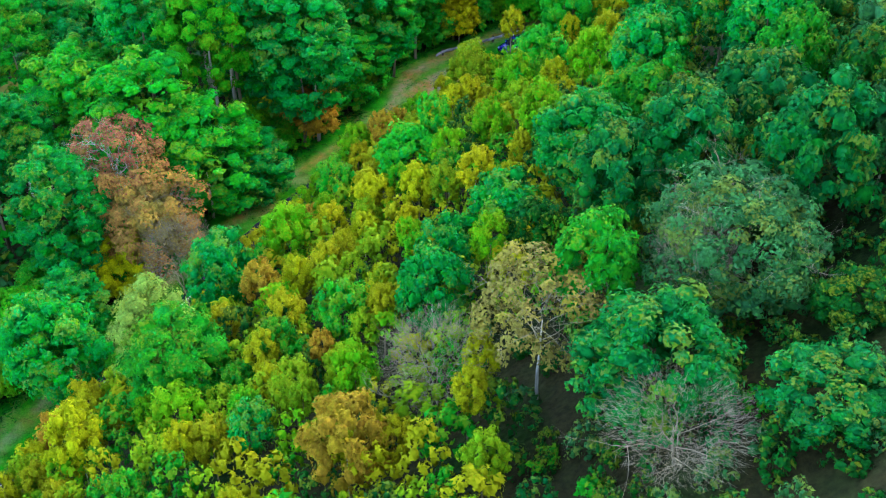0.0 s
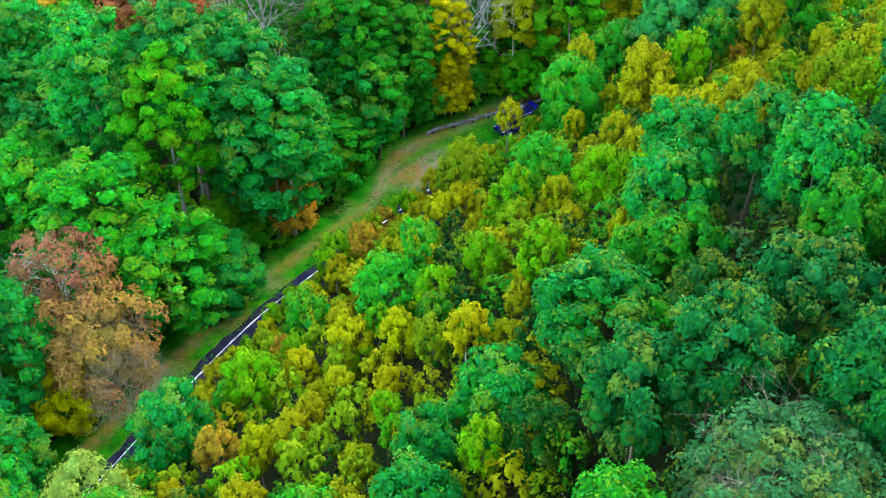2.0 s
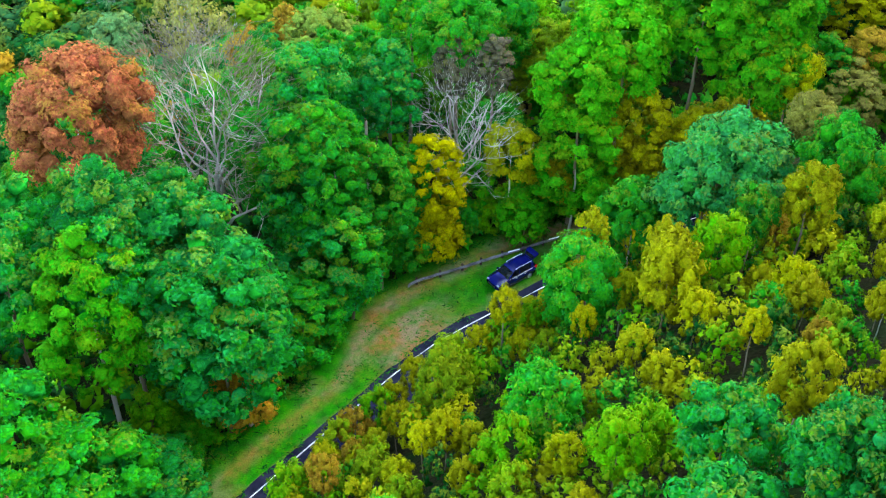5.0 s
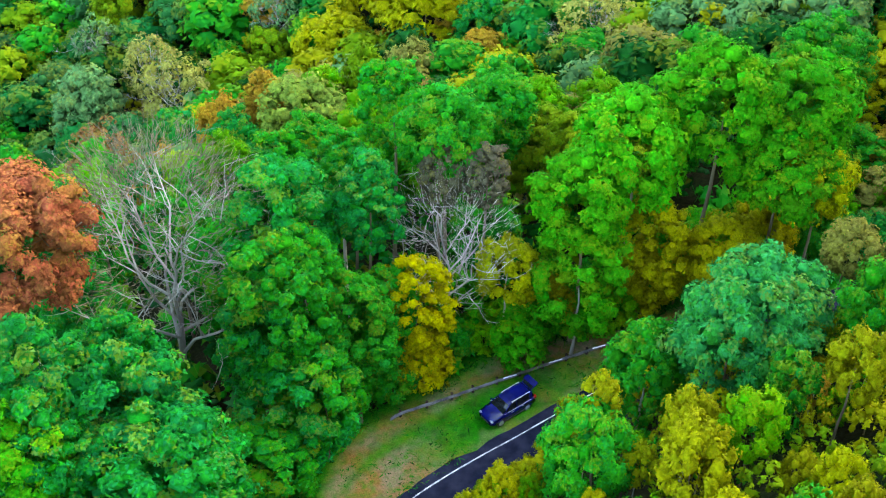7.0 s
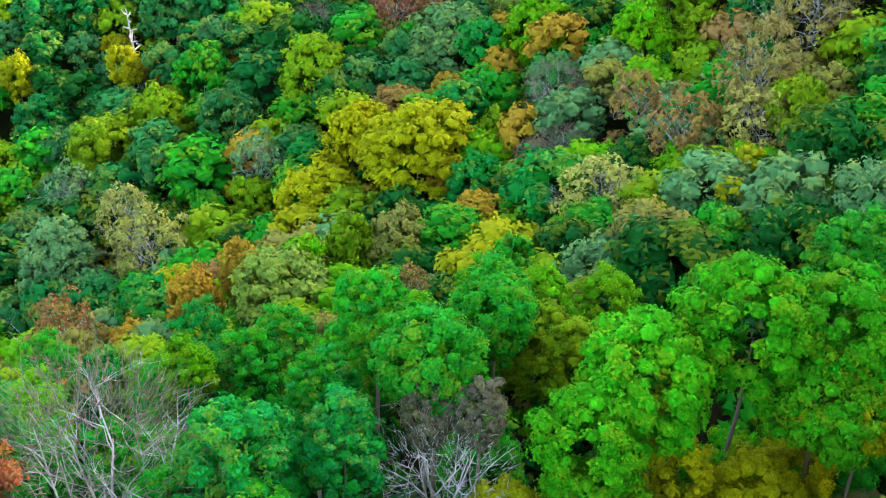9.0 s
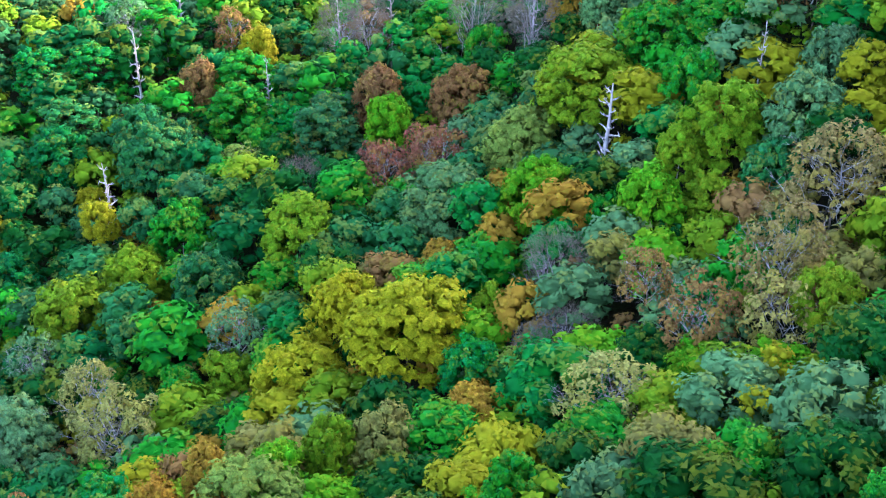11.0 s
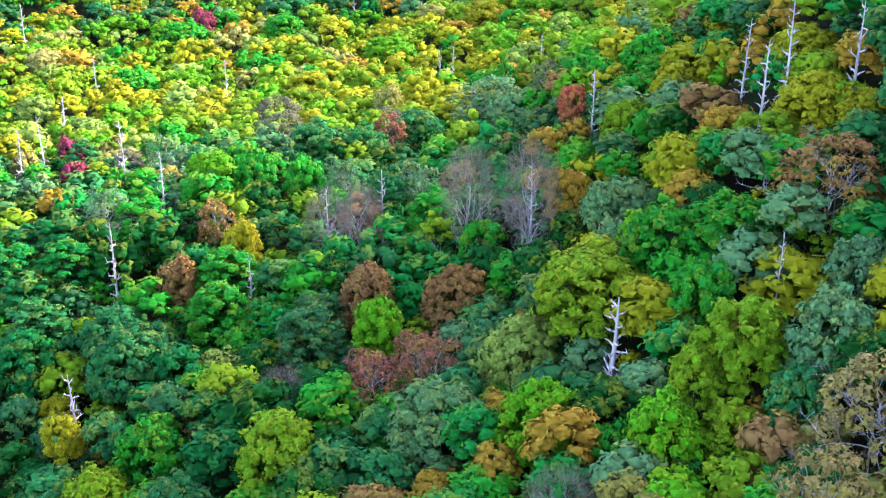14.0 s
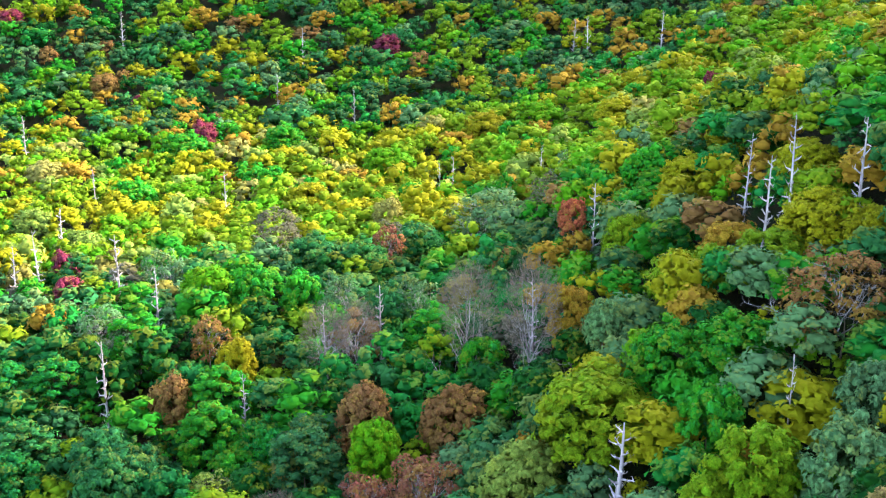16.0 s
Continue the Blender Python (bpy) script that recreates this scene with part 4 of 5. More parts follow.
BANK = (("lime", 5), ("yellow", 6), ("amber", 10), ("fresh", 2), ("olive", 9), ("green", 3), ("orange", 1))
AMBER_BANK = (("amber", 9), ("orange", 3), ("yellow", 4), ("olive", 4), ("lime", 2))
THICKET = (("dark", 2), ("green", 4), ("olive", 6), ("lime", 3), ("amber", 4))
# for the bank's right side: shade put into the leaves as darker tints
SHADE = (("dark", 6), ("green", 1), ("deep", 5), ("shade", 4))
ROADSIDE = (("green", 4), ("teal", 7), ("sea", 6), ("mid", 3), ("lime", 1))
SUNNY = (("fresh", 5), ("lime", 4), ("yellow", 2), ("olive", 2), ("green", 4))
SLOPE = (("green", 5), ("teal", 2), ("lime", 3), ("olive", 5), ("amber", 2), ("grey", 3), ("orange", 3), ("brown", 3), ("dark", 3), ("rust", 1))
# the next two mixes paint the far slopes' shade as cool, dark leaf tints
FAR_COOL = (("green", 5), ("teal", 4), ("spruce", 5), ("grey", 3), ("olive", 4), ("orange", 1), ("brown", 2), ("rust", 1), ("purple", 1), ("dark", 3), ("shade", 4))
FAR_SHADED = (("dark", 5), ("spruce", 4), ("deep", 5), ("shade", 4), ("green", 3), ("olive", 3), ("orange", 1))
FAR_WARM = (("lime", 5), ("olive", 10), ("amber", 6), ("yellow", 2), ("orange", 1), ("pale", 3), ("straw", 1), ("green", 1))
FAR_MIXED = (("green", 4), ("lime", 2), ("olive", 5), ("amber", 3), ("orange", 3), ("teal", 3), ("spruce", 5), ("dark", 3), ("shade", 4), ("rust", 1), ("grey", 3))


def fill_bank(rng, count):
    """Saplings on the bank above the road, bigger trees further up it with shade put into their tints."""
    made, tries = 0, 0
    while made < count and tries < 9000:
        tries += 1
        x, y = rng.uniform(-34, 58), rng.uniform(26, 122)
        d = float(from_line(x, y)[0][0])
        if d < 4.8 or (x > 2 and y < 46):
            continue
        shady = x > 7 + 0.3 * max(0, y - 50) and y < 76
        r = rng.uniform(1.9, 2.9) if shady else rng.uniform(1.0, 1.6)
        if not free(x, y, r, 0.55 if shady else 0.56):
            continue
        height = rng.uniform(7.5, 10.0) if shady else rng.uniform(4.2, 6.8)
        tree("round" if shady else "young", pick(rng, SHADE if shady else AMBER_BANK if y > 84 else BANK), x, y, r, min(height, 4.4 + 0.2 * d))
        made += 1


def fill_roadside(rng, count):
    """Forest below the road and round the pull-off."""
    made, tries = 0, 0
    while made < count and tries < 6000:
        tries += 1
        x, y = rng.uniform(-62, 70), rng.uniform(62, 152)
        d = float(from_line(x, y)[0][0])
        if d > -11.5 - (2.5 if y > 108 else 0):
            continue
        r = rng.uniform(2.3, 3.4)
        if not free(x, y, r, 0.5):
            continue
        tree("tall", pick(rng, SUNNY if x > -4 and y > 112 else ROADSIDE), x, y, r, rng.uniform(10, 14.5) if d > -20 else rng.uniform(13, 19))
        made += 1


def fill_edge(rng):
    """Low leafy trees that close the forest's edge behind the verge, and saplings over the road further back."""
    edge = []
    for i in range(0, len(LINE), 2):
        x0, y0 = LINE[i, :2]
        if not -45 < x0 < 52:
            continue
        for depth, small, big, low, high in ((1.3, 1.3, 1.9, 2.8, 4.5), (3.6, 1.9, 2.7, 5.0, 8.0)):
            d = pull_off(i) + depth + rng.uniform(-0.6, 1.2)
            along = rng.uniform(-1.2, 1.2)
            x, y = x0 - LINE_WAY[i, 1] * d + LINE_WAY[i, 0] * along, y0 + LINE_WAY[i, 0] * d + LINE_WAY[i, 1] * along
            r = rng.uniform(small, big)
            if all((x - a) ** 2 + (y - b) ** 2 > (0.62 * (r + c)) ** 2 for a, b, c in edge):
                edge.append((x, y, r))
                tree("round", pick(rng, EDGE), x, y, r, rng.uniform(low, high), True)
        # saplings beside the far edge of the road: tall where they lean over it, low where it lies open
        if y0 < 107 and not 66 < y0 < 68:
            low, high, near, far = (6.5, 8.5, 4.0, 6.5) if y0 < 66 else (5.0, 6.2, 4.8, 5.4) if y0 < 93 else (6.2, 7.6, 4.6, 5.2) if y0 < 103.5 else (2.0, 2.8, 5.2, 5.8)
            d = rng.uniform(near, far)
            tree("young", pick(rng, BANK), x0 + LINE_WAY[i, 1] * d, y0 - LINE_WAY[i, 0] * d, rng.uniform(1.6, 2.2) if y0 < 66 else rng.uniform(1.3, 1.9), rng.uniform(low, high))



EDGE = (("green", 3), ("bright", 5), ("fresh", 6), ("lime", 4), ("yellow", 1), ("olive", 1))
fill_rng = random.Random(21)
fill_edge(fill_rng)
fill_bank(fill_rng, 270)
fill_roadside(fill_rng, 85)


def joined_wood(name, label, category, trees, patterns, seed):
    """Many lesser plants as one piece. trees: x, y, radius, height of the crown's centre over the ground, tints to choose from."""
    rng = np.random.default_rng(seed)
    choose = random.Random(seed)
    z = ground(np.array([t[0] for t in trees]), np.array([t[1] for t in trees]))
    verts, tris, tints, turned, normals, k = [], [], [], [], [], 0
    for (x, y, r, lift, kinds, *group), g in zip(trees, z):
        a = rng.uniform(0, 6.28)
        c, s = math.cos(a), math.sin(a)
        lo, hi = group or (0, len(patterns))
        p, f, age, way = patterns[choose.randrange(lo, hi)]
        turn = np.array([[c, s, 0], [-s, c, 0], [0, 0, 1]])
        verts.append(p * (r * rng.uniform(0.84, 1.2, 3)) @ turn + np.array([x, y, g + lift]))
        tris.append(f + k)
        turned.append(age)
        normals.append(way @ turn)
        k += len(p)
        v = rng.uniform(0.86, 1.14) * LEAF_LIGHT
        tints.append(np.tile(np.array([q * v for q in TINTS[pick(choose, kinds)][:3]] + [1.0]), (len(p), 1)))
    me = foliage_mesh(name, np.concatenate(verts), np.concatenate(tris), FAR_LEAVES, np.concatenate(turned), np.concatenate(normals))
    paint = me.color_attributes.new("leaf_tint", "FLOAT_COLOR", "POINT")
    paint.data.foreach_set("color", np.concatenate(tints).astype(np.float32).ravel())
    return tagged(new(name, me), label, category, kind="stuff")


class Room:
    """Keeps plants apart."""

    def __init__(self, stands):
        self.near = {}
        for s in stands:
            self.put(*s)

    def put(self, x, y, r):
        self.near.setdefault((int(x // 15), int(y // 15)), []).append((x, y, r))

    def take(self, x, y, r, close):
        for i in (-1, 0, 1):
            for j in (-1, 0, 1):
                for a, b, c in self.near.get((int(x // 15) + i, int(y // 15) + j), ()):
                    if (x - a) ** 2 + (y - b) ** 2 < (close * (r + c)) ** 2:
                        return False
        self.put(x, y, r)
        return True


def thicket():
    """Saplings and bushes that close the gaps on the bank."""
    rng = np.random.default_rng(4)
    patterns = [crown_shape(rng, 1.0, 1.6, 18, s, 1.3, 0.8, 0.8, 1.05, inner=0.5, bough_size=(0.2, 0.36)) for s in (0.17, 0.17, 0.17, 0.17, 0.17, 0.28)]
    room = Room([(x, y, 0.6 * r) for x, y, r in STANDS])
    trees = []
    xs, ys = rng.uniform(-42, 60, 9000), rng.uniform(22, 124, 9000)
    for x, y, d in zip(xs, ys, from_line(xs, ys)[0]):
        r = rng.uniform(0.9, 1.6)
        if (d > 4.6 or x > 39) and room.take(x, y, r, 0.66):
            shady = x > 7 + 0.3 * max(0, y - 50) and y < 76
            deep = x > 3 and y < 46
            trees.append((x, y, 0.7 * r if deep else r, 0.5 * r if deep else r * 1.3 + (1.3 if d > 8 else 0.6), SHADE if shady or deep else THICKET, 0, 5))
    # the scrub goes on behind and beside the slope that the camera looks over
    xs, ys = rng.uniform(-70, 95, 3500), rng.uniform(-40, 130, 3500)
    for x, y, d in zip(xs, ys, from_line(xs, ys)[0]):
        r = rng.uniform(1.8, 3.0)
        if d > 6.5 and not (-42 < x < 60 and 22 < y < 124) and room.take(x, y, r, 0.72):
            trees.append((x, y, r, r * 1.1, THICKET, 5, 6))
    joined_wood("thicket", "dense young trees and bushes on the bank, turning yellow, darkened for shade uphill", "bushes", trees, patterns, 14)


def undergrowth():
    """Bushes under the trees, with shade put into their dark tints, and along the forest edge."""
    rng = np.random.default_rng(6)
    patterns = [crown_shape(rng, 1.0, 0.8, 10, s, 0.8, 0.2, 0.3, 0.9, bough_size=(0.26, 0.44)) for s in (0.26, 0.26, 0.26, 0.6, 0.6)]
    room = Room([])
    trees = []
    xs, ys = rng.uniform(-66, 60, 16000), rng.uniform(20, 170, 16000)
    for x, y, d in zip(xs, ys, from_line(xs, ys)[0]):
        r = rng.uniform(0.9, 2.0)
        edge = (-8.8 if y > 103 else -6.2) + 4.0 * float(blend(x, 12, 22))
        tall = 1.0 + 1.6 * max(0.0, noise.noise((x * 0.12, y * 0.12, 3.0)))
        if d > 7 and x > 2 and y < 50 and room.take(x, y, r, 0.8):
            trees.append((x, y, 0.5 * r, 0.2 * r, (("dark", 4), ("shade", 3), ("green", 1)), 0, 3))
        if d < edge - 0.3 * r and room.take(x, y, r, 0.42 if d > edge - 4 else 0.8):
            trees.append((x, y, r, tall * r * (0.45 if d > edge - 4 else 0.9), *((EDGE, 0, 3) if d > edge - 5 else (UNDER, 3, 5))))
    joined_wood("undergrowth", "low green bushes and brambles, tinted dark for shade under the trees", "bushes", trees, patterns, 16)


# mostly dark tints, which paint the shade beneath the crowns
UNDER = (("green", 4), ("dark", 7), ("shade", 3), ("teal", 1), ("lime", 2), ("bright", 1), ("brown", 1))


def far_woods():
    """All the lesser trees of the valley further on, as one piece."""
    rng = np.random.default_rng(3)
    # fine patterns first, then coarser ones for further off
    patterns = [crown_shape(rng, 1.0, tall, n, s, 0.7, 0.0, 0.5, c, bough_size=(0.26, 0.46)) for n, s, tall, c in
                ((34, 0.11, 1.0, 0.9), (34, 0.11, 1.2, 0.9), (34, 0.11, 0.9, 0.9), (24, 0.145, 1.0, 0.9), (24, 0.145, 1.25, 0.9), (24, 0.145, 0.9, 0.9),
                 (16, 0.19, 1.0, 0.9), (16, 0.19, 1.3, 0.9), (16, 0.19, 0.9, 0.9), (11, 0.22, 0.95, 0.9), (11, 0.22, 1.2, 0.9), (9, 0.27, 1.0, 0.8))]
    room = Room([(x, y, r * 1.2) for x, y, r in STANDS])
    trees = []
    for lo, hi, tries, small, big, close in ((128, 330, 9000, 3.2, 5.6, 0.60), (330, 560, 12000, 3.8, 6.4, 0.64), (560, 760, 7000, 4.6, 7.2, 0.64)):
        for _ in range(tries):
            y = rng.uniform(lo, hi)
            half = 32 + 0.42 * (y - 75)
            x = rng.uniform(-half, half)
            r = rng.uniform(small, big)
            if (y < 152 and -62 < x < 70) or float(from_line(x, y)[0][0]) > -14:
                continue
            if room.take(x, y, r, close):
                # slopes on the left are tinted darker to stand for shade
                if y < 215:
                    kinds = FAR_SHADED if x < -15 and y > 185 else SLOPE
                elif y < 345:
                    kinds = FAR_SHADED if x < -15 and y < 300 else FAR_COOL if x < 25 else FAR_MIXED
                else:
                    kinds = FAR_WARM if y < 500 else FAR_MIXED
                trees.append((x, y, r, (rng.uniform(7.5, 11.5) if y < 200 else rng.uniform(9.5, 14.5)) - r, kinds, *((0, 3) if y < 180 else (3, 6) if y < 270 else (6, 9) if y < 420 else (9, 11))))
    # low growth in the gaps
    room = Room([(x, y, r * 0.75) for x, y, r in STANDS] + [t[:3] for t in trees])
    for _ in range(8000):
        y = rng.uniform(150, 345)
        half = 32 + 0.42 * (y - 75)
        x, r = rng.uniform(-half, half), rng.uniform(1.8, 3.2)
        if float(from_line(x, y)[0][0]) < -14 and room.take(x, y, r, 0.6):
            trees.append((x, y, r, rng.uniform(2.5, 6.5), SLOPE if y < 215 else FAR_COOL if x < 25 else FAR_MIXED, 9, 11))
    # the wood goes on all round, past what the camera sees
    room = Room([(x, y, r) for x, y, r in STANDS] + [t[:3] for t in trees])
    for _ in range(4500):
        x, y, r = rng.uniform(-230, 260), rng.uniform(-90, 420), rng.uniform(3.6, 6.2)
        d = float(from_line(x, y)[0][0])
        inside = (-62 < x < 84 and 2 < y < 130) if d > 0 else (-66 < x < 70 and 50 < y < 170)
        if not inside and (d > 9 or d < -13) and room.take(x, y, r, 0.72):
            trees.append((x, y, r, rng.uniform(8.0, 12.0) - r, FAR_MIXED if y > 215 else SLOPE, *((3, 6) if 0 < x < 110 and 120 < y < 260 else (11, 12))))
    joined_wood("far_woods", "mixed autumn forest covering the valley sides", "forest", trees, patterns, 13)


thicket()
undergrowth()
far_woods()

# ---- guard rail ----
def build_guard_rail():
    path = smooth_line([(-0.8, 114.8, 0), (1.7, 115.77, 0), (4.2, 116.7, 0), (8.9, 118.5, 0), (13.8, 120.4, 0), (19.5, 122.6, 0), (27, 125.6, 0)], 0.5)
    level = from_line(path[:, 0], path[:, 1])[1]
    top = new("guard_rail")
    way = np.gradient(path[:, :2], axis=0)
    way /= np.linalg.norm(way, axis=1)[:, None]
    toward = np.stack([way[:, 1], -way[:, 0]], 1)
    # the pressed profile of the beam: metres towards the road, metres above its middle
    profile = [(0.0, -0.16), (0.05, -0.13), (0.08, -0.09), (0.05, -0.05), (0.01, 0.0), (0.05, 0.05), (0.08, 0.09), (0.05, 0.13), (0.0, 0.16), (-0.02, 0.16), (-0.02, -0.16)]
    lift = lambda i: level[i] + 0.05 + 0.55 * min(1.0, (i + 2) / 4)
    for a in range(0, len(path) - 1, 8):
        b = min(a + 8, len(path) - 1)
        bm = bmesh.new()
        rows = []
        for i in range(a, b + 1):
            shift = 0.004 * (a // 8 % 2)
            rows.append([bm.verts.new((path[i, 0] + toward[i, 0] * (u + shift), path[i, 1] + toward[i, 1] * (u + shift), lift(i) + v)) for u, v in profile])
        for r0, r1 in zip(rows, rows[1:]):
            for k in range(len(profile)):
                n = (k + 1) % len(profile)
                bm.faces.new((r0[k], r0[n], r1[n], r1[k]))
        bm.faces.new(rows[0])
        bm.faces.new(rows[-1][::-1])
        part("beam", bm, RAIL_STEEL, top)
        # glints on the beam, added as near-white strips
        if a >= 16:
            bm = bmesh.new()
            box(bm, -0.6, -0.012, -0.045, 0.6, 0.012, 0.045, 0.004)
            i = a + 4 if a + 4 < len(path) else a
            bm.transform(Matrix.Translation((path[i, 0] + toward[i, 0] * 0.085, path[i, 1] + toward[i, 1] * 0.085, lift(i) + 0.13)) @ Matrix.Rotation(math.atan2(way[i, 1], way[i, 0]), 4, "Z") @ Matrix.Rotation(radians(-60), 4, "X"))
            part("pale_patch", bm, RAIL_GLINT, top, "pale strip added as a glint along the beam")
    for i in range(2, len(path), 4):
        bm = bmesh.new()
        box(bm, -0.09, -0.1, -0.6, 0.09, 0.1, 0.8, 0.015)
        bm.transform(Matrix.Translation((path[i, 0] - toward[i, 0] * 0.17, path[i, 1] - toward[i, 1] * 0.17, level[i] + 0.02)) @ Matrix.Rotation(math.atan2(way[i, 1], way[i, 0]), 4, "Z"))
        part("post", bm, RAIL_POST, top)
    tagged(top, "weathered steel guard rail on dark wooden posts beside the pull-off", "guard rail")


# ---- the parked car ----
def loft(rows, closed_ends=True):
    """A skin over rings of points."""
    bm = bmesh.new()
    made = [[bm.verts.new(p) for p in row] for row in rows]
    n = len(rows[0])
    for a, b in zip(made, made[1:]):
        for i in range(n):
            bm.faces.new((a[i], a[(i + 1) % n], b[(i + 1) % n], b[i]))
    if closed_ends:
        bm.faces.new(made[0][::-1])
        bm.faces.new(made[-1])
    bmesh.ops.recalc_face_normals(bm, faces=bm.faces)
    return bm


def ring(x, w, low, belt, crown):
    half = [(0.0, low), (w * 0.86, low), (w * 0.97, low + 0.12), (w, low + 0.34), (w * 0.985, belt - 0.14), (w * 0.93, belt), (w * 0.5, belt + crown * 0.8), (0.0, belt + crown)]
    return [(x, y, z) for y, z in half] + [(x, -y, z) for y, z in half[-2:0:-1]]


def build_car():
    top = new("car")
    heading = math.atan2(-0.61, -0.79)
    top.matrix_basis = Matrix.Translation((8.55, 115.35, float(from_line(8.55, 115.35)[1][0]) + 0.05)) @ Matrix.Rotation(heading, 4, "Z")
    stations = [(2.33, 0.62, 0.46, 0.70, 0.02), (2.27, 0.78, 0.34, 0.80, 0.03), (2.05, 0.88, 0.28, 0.90, 0.05), (1.6, 0.92, 0.26, 0.99, 0.06), (1.1, 0.93, 0.26, 1.05, 0.06), (0.4, 0.935, 0.26, 1.07, 0.02),
                (-0.6, 0.94, 0.26, 1.08, 0.0), (-1.5, 0.94, 0.27, 1.09, 0.0), (-2.0, 0.92, 0.30, 1.08, 0.0), (-2.25, 0.88, 0.36, 1.04, 0.0), (-2.33, 0.80, 0.44, 0.96, 0.0)]
    body = part("body", loft([ring(*s) for s in stations]), CAR_PAINT, top, "glossy navy-blue bodywork")
    body.data.shade_smooth()
    cabin = [(1.12, 0.84, 1.02, 1.06, 0.72), (0.75, 0.85, 1.02, 1.30, 0.72), (0.25, 0.86, 1.02, 1.58, 0.66), (-0.3, 0.86, 1.03, 1.66, 0.65), (-1.2, 0.86, 1.03, 1.66, 0.65), (-1.9, 0.84, 1.03, 1.60, 0.63), (-2.12, 0.82, 1.0, 1.30, 0.70), (-2.22, 0.8, 0.98, 1.06, 0.74)]
    glass = part("windows", loft([[(x, -w, lo), (x, -u, hi), (x, -u * 0.5, hi + 0.02), (x, u * 0.5, hi + 0.02), (x, u, hi), (x, w, lo)] for x, w, lo, hi, u in cabin]), CAR_GLASS, top, "dark tinted glass")
    glass.name = "window_band"
    roof = [(0.42, 0.66, 1.52), (0.15, 0.67, 1.635), (-0.4, 0.67, 1.69), (-1.2, 0.67, 1.69), (-1.85, 0.65, 1.64), (-2.02, 0.64, 1.58)]
    part("roof", loft([[(x, -w, z), (x, -w * 0.6, z + 0.03), (x, w * 0.6, z + 0.03), (x, w, z), (x, w, z - 0.05), (x, -w, z - 0.05)] for x, w, z in roof]), CAR_PAINT, top)
    for s in (-1, 1):
        for name, pts, wide in (("front_pillar", [(1.08, 0.86, 1.06), (0.3, 0.68, 1.62)], 0.05), ("door_pillar", [(-0.25, 0.87, 1.06), (-0.32, 0.68, 1.66)], 0.05), ("rear_pillar", [(-1.7, 0.875, 1.06), (-1.85, 0.66, 1.63)], 0.13)):
            bm = bmesh.new()
            (ax, ay, az), (bx, by, bz) = pts
            rows = [[bm.verts.new((x + o, s * (y + p), z)) for o, p in ((-wide, 0.012), (wide, 0.012), (wide, -0.03), (-wide, -0.03))] for x, y, z in ((ax, ay, az), (bx, by, bz))]
            for i in range(4):
                bm.faces.new((rows[0][i], rows[0][(i + 1) % 4], rows[1][(i + 1) % 4], rows[1][i]))
            bmesh.ops.recalc_face_normals(bm, faces=bm.faces)
            part(name, bm, CAR_PAINT, top)
        bm = bmesh.new()
        box(bm, -1.75, s * 0.66 - 0.025, 1.74, 0.1, s * 0.66 + 0.025, 1.775, 0.012)
        for x in (-1.7, -0.8, 0.05):
            box(bm, x - 0.05, s * 0.66 - 0.02, 1.66, x + 0.05, s * 0.66 + 0.02, 1.75)
        part("roof_rail", bm, CHROME, top, "bright metal roof rail")
        bm = bmesh.new()
        box(bm, -1.75, s * 0.905 - 0.012, 1.075, 1.0, s * 0.905 + 0.012, 1.1, 0.005)
        part("window_trim", bm, CHROME, top, "bright strip under the windows")
        bm = bmesh.new()
        box(bm, -1.35, s * 0.925 - 0.02, 0.28, 1.3, s * 0.925 + 0.02, 0.4, 0.015)
        part("sill_trim", bm, CAR_TRIM, top, "black plastic sill")
        bm = bmesh.new()
        box(bm, 0.72, s * 1.0 - 0.1, 1.05, 0.9, s * 1.0 + 0.1, 1.2, 0.04)
        part("mirror", bm, CAR_PAINT, top)
        bm = bmesh.new()
        box(bm, 2.02, s * 0.66 - 0.17, 0.74, 2.27, s * 0.66 + 0.17, 0.88, 0.05)
        part("headlight", bm, CLEAR_LAMP, top, "clear headlight")
        bm = bmesh.new()
        box(bm, -2.36, s * 0.78 - 0.1, 0.82, -2.05, s * 0.78 + 0.13, 1.12, 0.04)
        part("tail_light", bm, RED_LAMP, top, "red tail light")
        for x in (-0.85, 0.22):
            bm = bmesh.new()
            box(bm, x - 0.11, s * 0.945 - 0.018, 0.93, x + 0.11, s * 0.945 + 0.018, 0.965, 0.012)
            part("door_handle", bm, CHROME, top, "bright door handle")
        for x in (1.37, -1.38):
            bm = bmesh.new()
            bmesh.ops.create_cone(bm, cap_ends=True, segments=28, radius1=0.36, radius2=0.36, depth=0.24, matrix=Matrix.Translation((x, s * 0.83, 0.36)) @ Matrix.Rotation(math.pi / 2, 4, "X"))
            bmesh.ops.bevel(bm, geom=[e for e in bm.edges if abs(e.verts[0].co.y - e.verts[1].co.y) < 0.01], offset=0.04, segments=2, affect="EDGES")
            wheel = part("wheel", bm, RUBBER, top, "black rubber tyre")
            bm = bmesh.new()
            bmesh.ops.create_cone(bm, cap_ends=True, segments=24, radius1=0.25, radius2=0.23, depth=0.03, matrix=Matrix.Translation((x, s * 0.955, 0.36)) @ Matrix.Rotation(-s * math.pi / 2, 4, "X"))
            for k in range(5):
                a = k * 2 * math.pi / 5
                bmesh.ops.create_cube(bm, size=1, matrix=Matrix.Translation((x + 0.12 * math.cos(a), s * 0.972, 0.36 + 0.12 * math.sin(a))) @ Matrix.Rotation(-a, 4, "Y") @ Matrix.Diagonal((0.22, 0.02, 0.05, 1)))
            part("rim", bm, ALLOY, wheel, "silver alloy rim")
    bm = bmesh.new()
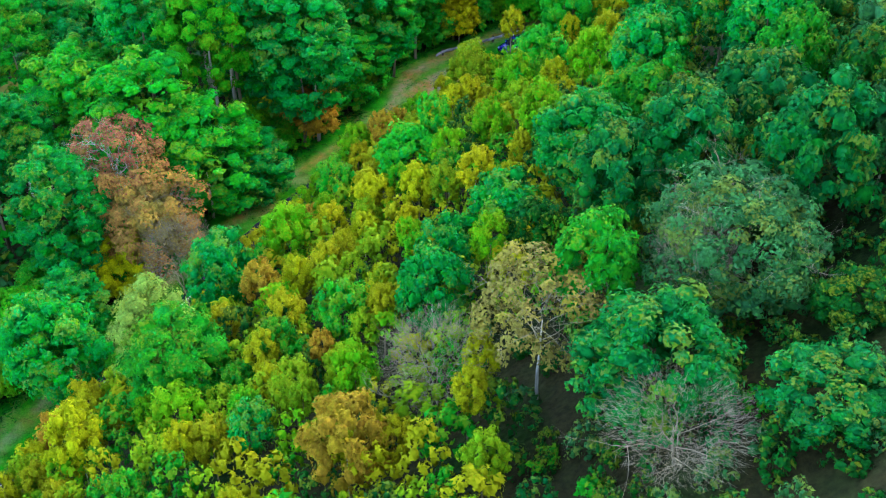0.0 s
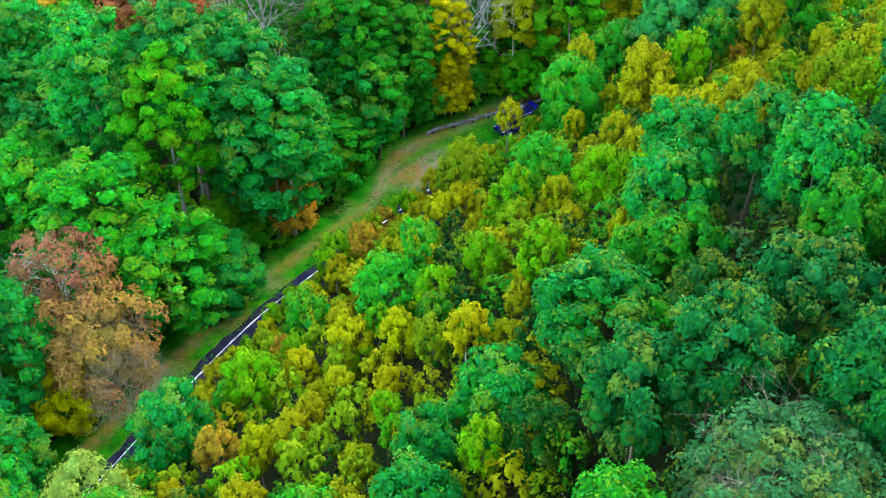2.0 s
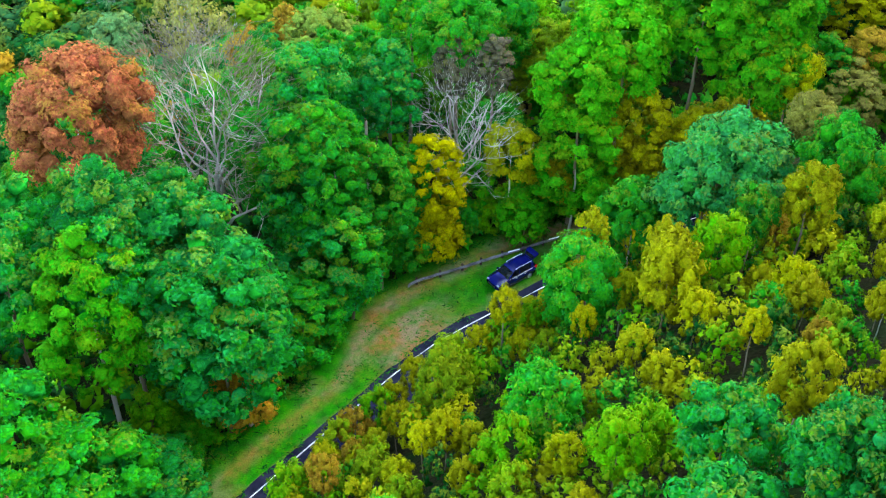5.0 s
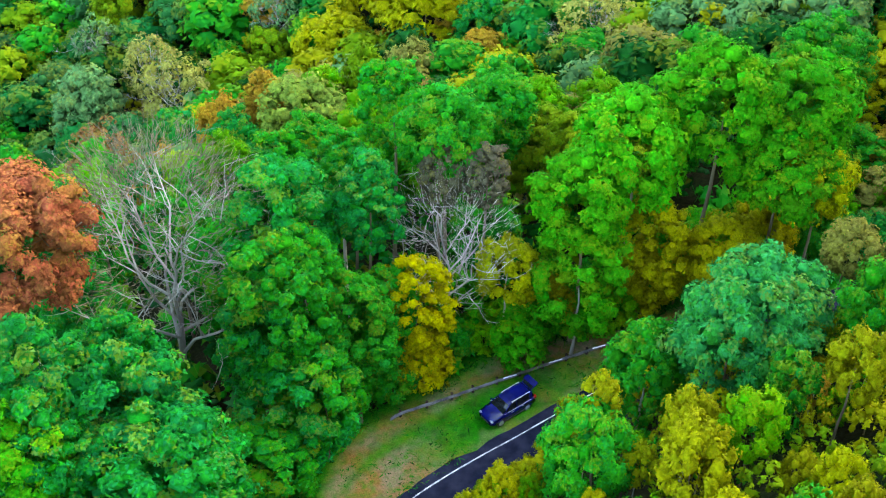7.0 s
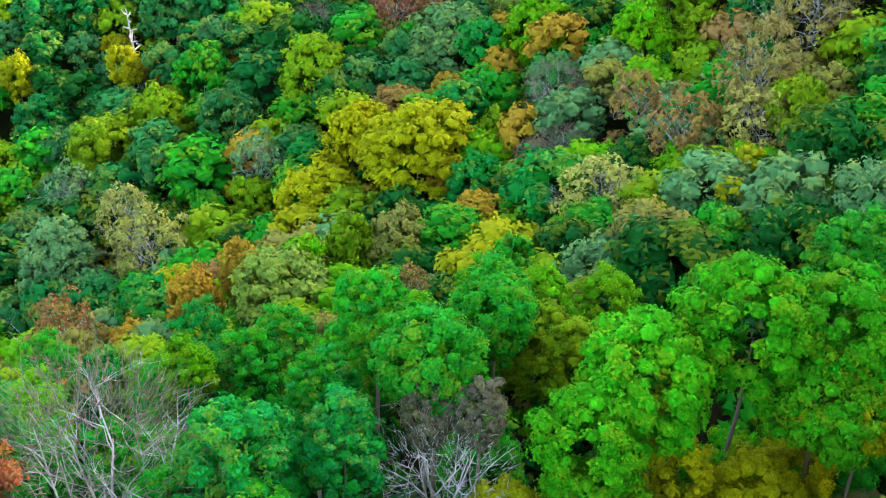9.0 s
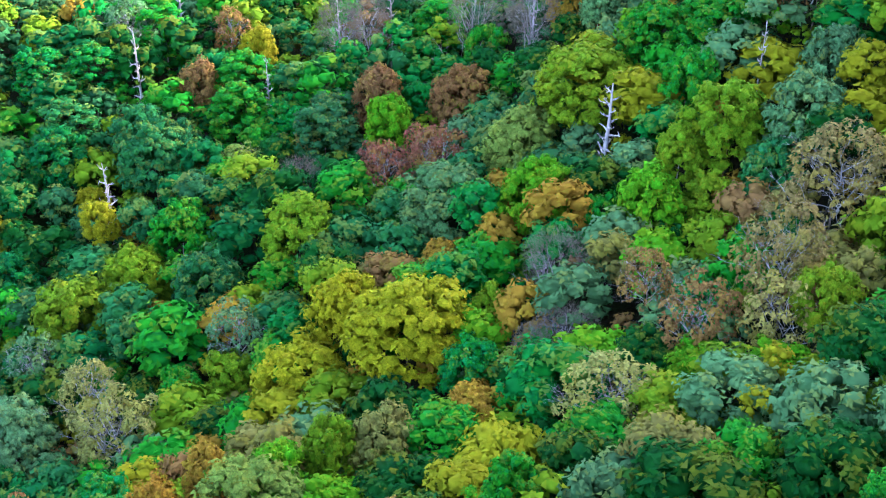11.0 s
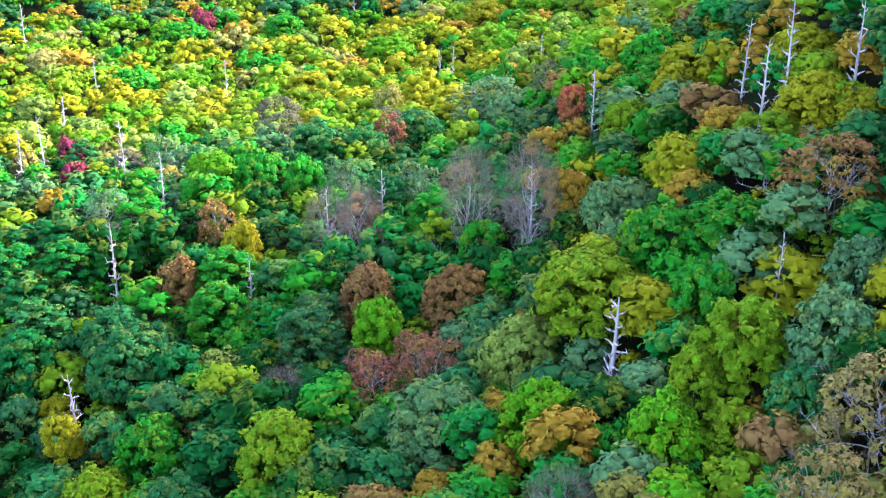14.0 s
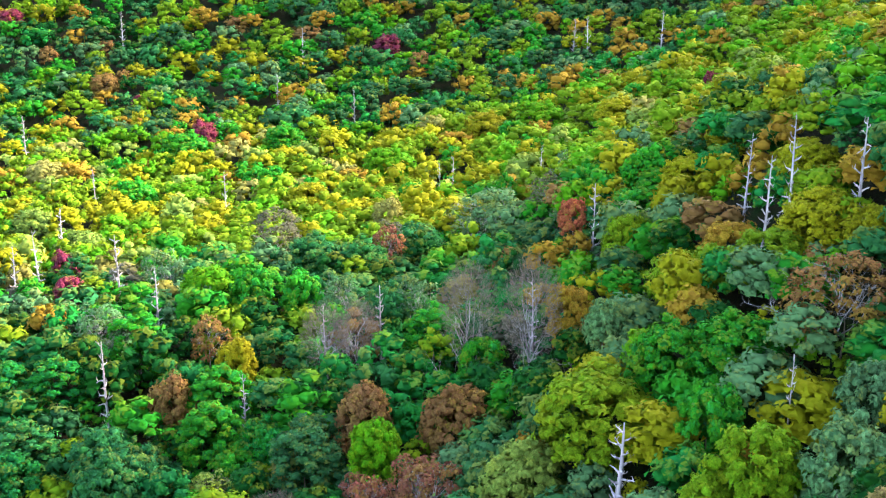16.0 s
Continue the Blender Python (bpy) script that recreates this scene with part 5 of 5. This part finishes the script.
    box(bm, 2.26, -0.5, 0.5, 2.35, 0.5, 0.72, 0.03)
    part("grille", bm, CAR_TRIM, top, "black grille")
    bm = bmesh.new()
    box(bm, -2.4, -0.8, 0.36, -2.2, 0.8, 0.6, 0.05)
    part("rear_bumper", bm, CAR_TRIM, top, "black rear bumper")
    # the raised tailgate, hinged at the roof's rear edge
    bm = loft([[(0, -0.64, 0.02), (0, 0.64, 0.02), (0, 0.64, -0.05), (0, -0.64, -0.05)], [(-0.55, -0.74, 0.05), (-0.55, 0.74, 0.05), (-0.55, 0.74, -0.04), (-0.55, -0.74, -0.04)],
               [(-0.8, -0.78, 0.02), (-0.8, 0.78, 0.02), (-0.8, 0.78, -0.12), (-0.8, -0.78, -0.12)], [(-1.15, -0.72, -0.12), (-1.15, 0.72, -0.12), (-1.15, 0.72, -0.22), (-1.15, -0.72, -0.22)]])
    bm.transform(Matrix.Translation((-1.98, 0, 1.64)) @ Matrix.Rotation(radians(46), 4, "Y") @ Matrix.Diagonal((0.72, 0.86, 0.9, 1)))
    gate = part("tailgate", bm, CAR_PAINT, top, "raised navy tailgate")
    bm = loft([[(-0.08, -0.58, 0.035), (-0.08, 0.58, 0.035), (-0.08, 0.58, 0.02), (-0.08, -0.58, 0.02)], [(-0.5, -0.66, 0.062), (-0.5, 0.66, 0.062), (-0.5, 0.66, 0.045), (-0.5, -0.66, 0.045)]])
    bm.transform(Matrix.Translation((-1.98, 0, 1.645)) @ Matrix.Rotation(radians(46), 4, "Y") @ Matrix.Diagonal((0.72, 0.86, 0.9, 1)))
    part("rear_window", bm, CAR_GLASS, gate, "tinted rear window")
    tagged(top, "navy-blue estate car parked on grass with its tailgate raised", "car")


build_guard_rail()
build_car()


# ---- grass ----
def build_grass():
    """Blades and weeds on the verge, thickest at the wood's edge, as one piece."""
    rng = np.random.default_rng(9)
    inside = np.flatnonzero((LINE[:, 0] > -48) & (LINE[:, 0] < 36))
    n = 26000
    k = rng.choice(inside, n)
    wide = np.array([pull_off(int(i)) for i in range(len(LINE))])[k]
    d = -(0.25 + (wide + 0.6) * rng.uniform(0, 1, n) ** 0.8)
    along = rng.uniform(-0.6, 0.6, n)
    right = np.stack([LINE_WAY[k, 1], -LINE_WAY[k, 0]], 1)
    xy = LINE[k, :2] + right * d[:, None] + LINE_WAY[k] * along[:, None]
    keep = np.array([noise.noise((x * 0.35, y * 0.35, 2.0)) > -0.12 + 0.35 * math.exp(-((-e / w - (0.54 if y < 103 else 0.76)) / 0.12) ** 2) for (x, y), e, w in zip(xy, d, wide)])
    keep &= np.hypot(xy[:, 0] - 8.55, xy[:, 1] - 115.35) > 2.0
    xy, d, wide, z = xy[keep], d[keep], wide[keep], LINE[k, 2][keep]
    n = len(xy)
    tall = rng.uniform(0.07, 0.2, n) + 0.25 * np.clip(-d - wide + 0.8, 0, 1.2) * rng.uniform(0.3, 1, n)
    a = rng.uniform(0, 6.28, n)
    side = np.stack([np.cos(a), np.sin(a), np.zeros(n)], 1) * (0.05 + 0.25 * tall)[:, None]
    lean = rng.normal(size=(n, 3)) * 1.6 * tall[:, None]
    lean[:, 2] = tall * 0.7
    foot = np.column_stack([xy, z + 0.03])
    corners = np.stack([foot - side, foot + side, foot + lean], 1)
    normal = np.cross(corners[:, 1] - corners[:, 0], corners[:, 2] - corners[:, 0])
    under = normal[:, 2] < 0
    corners[under] = corners[under][:, [1, 0, 2]]
    normal[under] *= -1
    me = foliage_mesh("verge_grass", corners.reshape(-1, 3), np.arange(3 * n).reshape(-1, 3), FAR_LEAVES, np.repeat(rng.uniform(0, 0.6, n), 3), np.repeat(unit(unit(normal) * 0.5 + np.array([0, 0, 0.8])), 3, axis=0))
    tint = np.array([TINTS[t][:3] for t in ("green", "dark", "bright", "lime")])[rng.choice(4, n, p=(0.5, 0.2, 0.2, 0.1))] * 0.3
    paint = me.color_attributes.new("leaf_tint", "FLOAT_COLOR", "POINT")
    paint.data.foreach_set("color", np.repeat(np.column_stack([tint, np.ones(n)]), 3, axis=0).astype(np.float32).ravel())
    tagged(new("verge_grass", me), "short green and yellowing grass blades and weeds", "grass", kind="stuff")


build_grass()
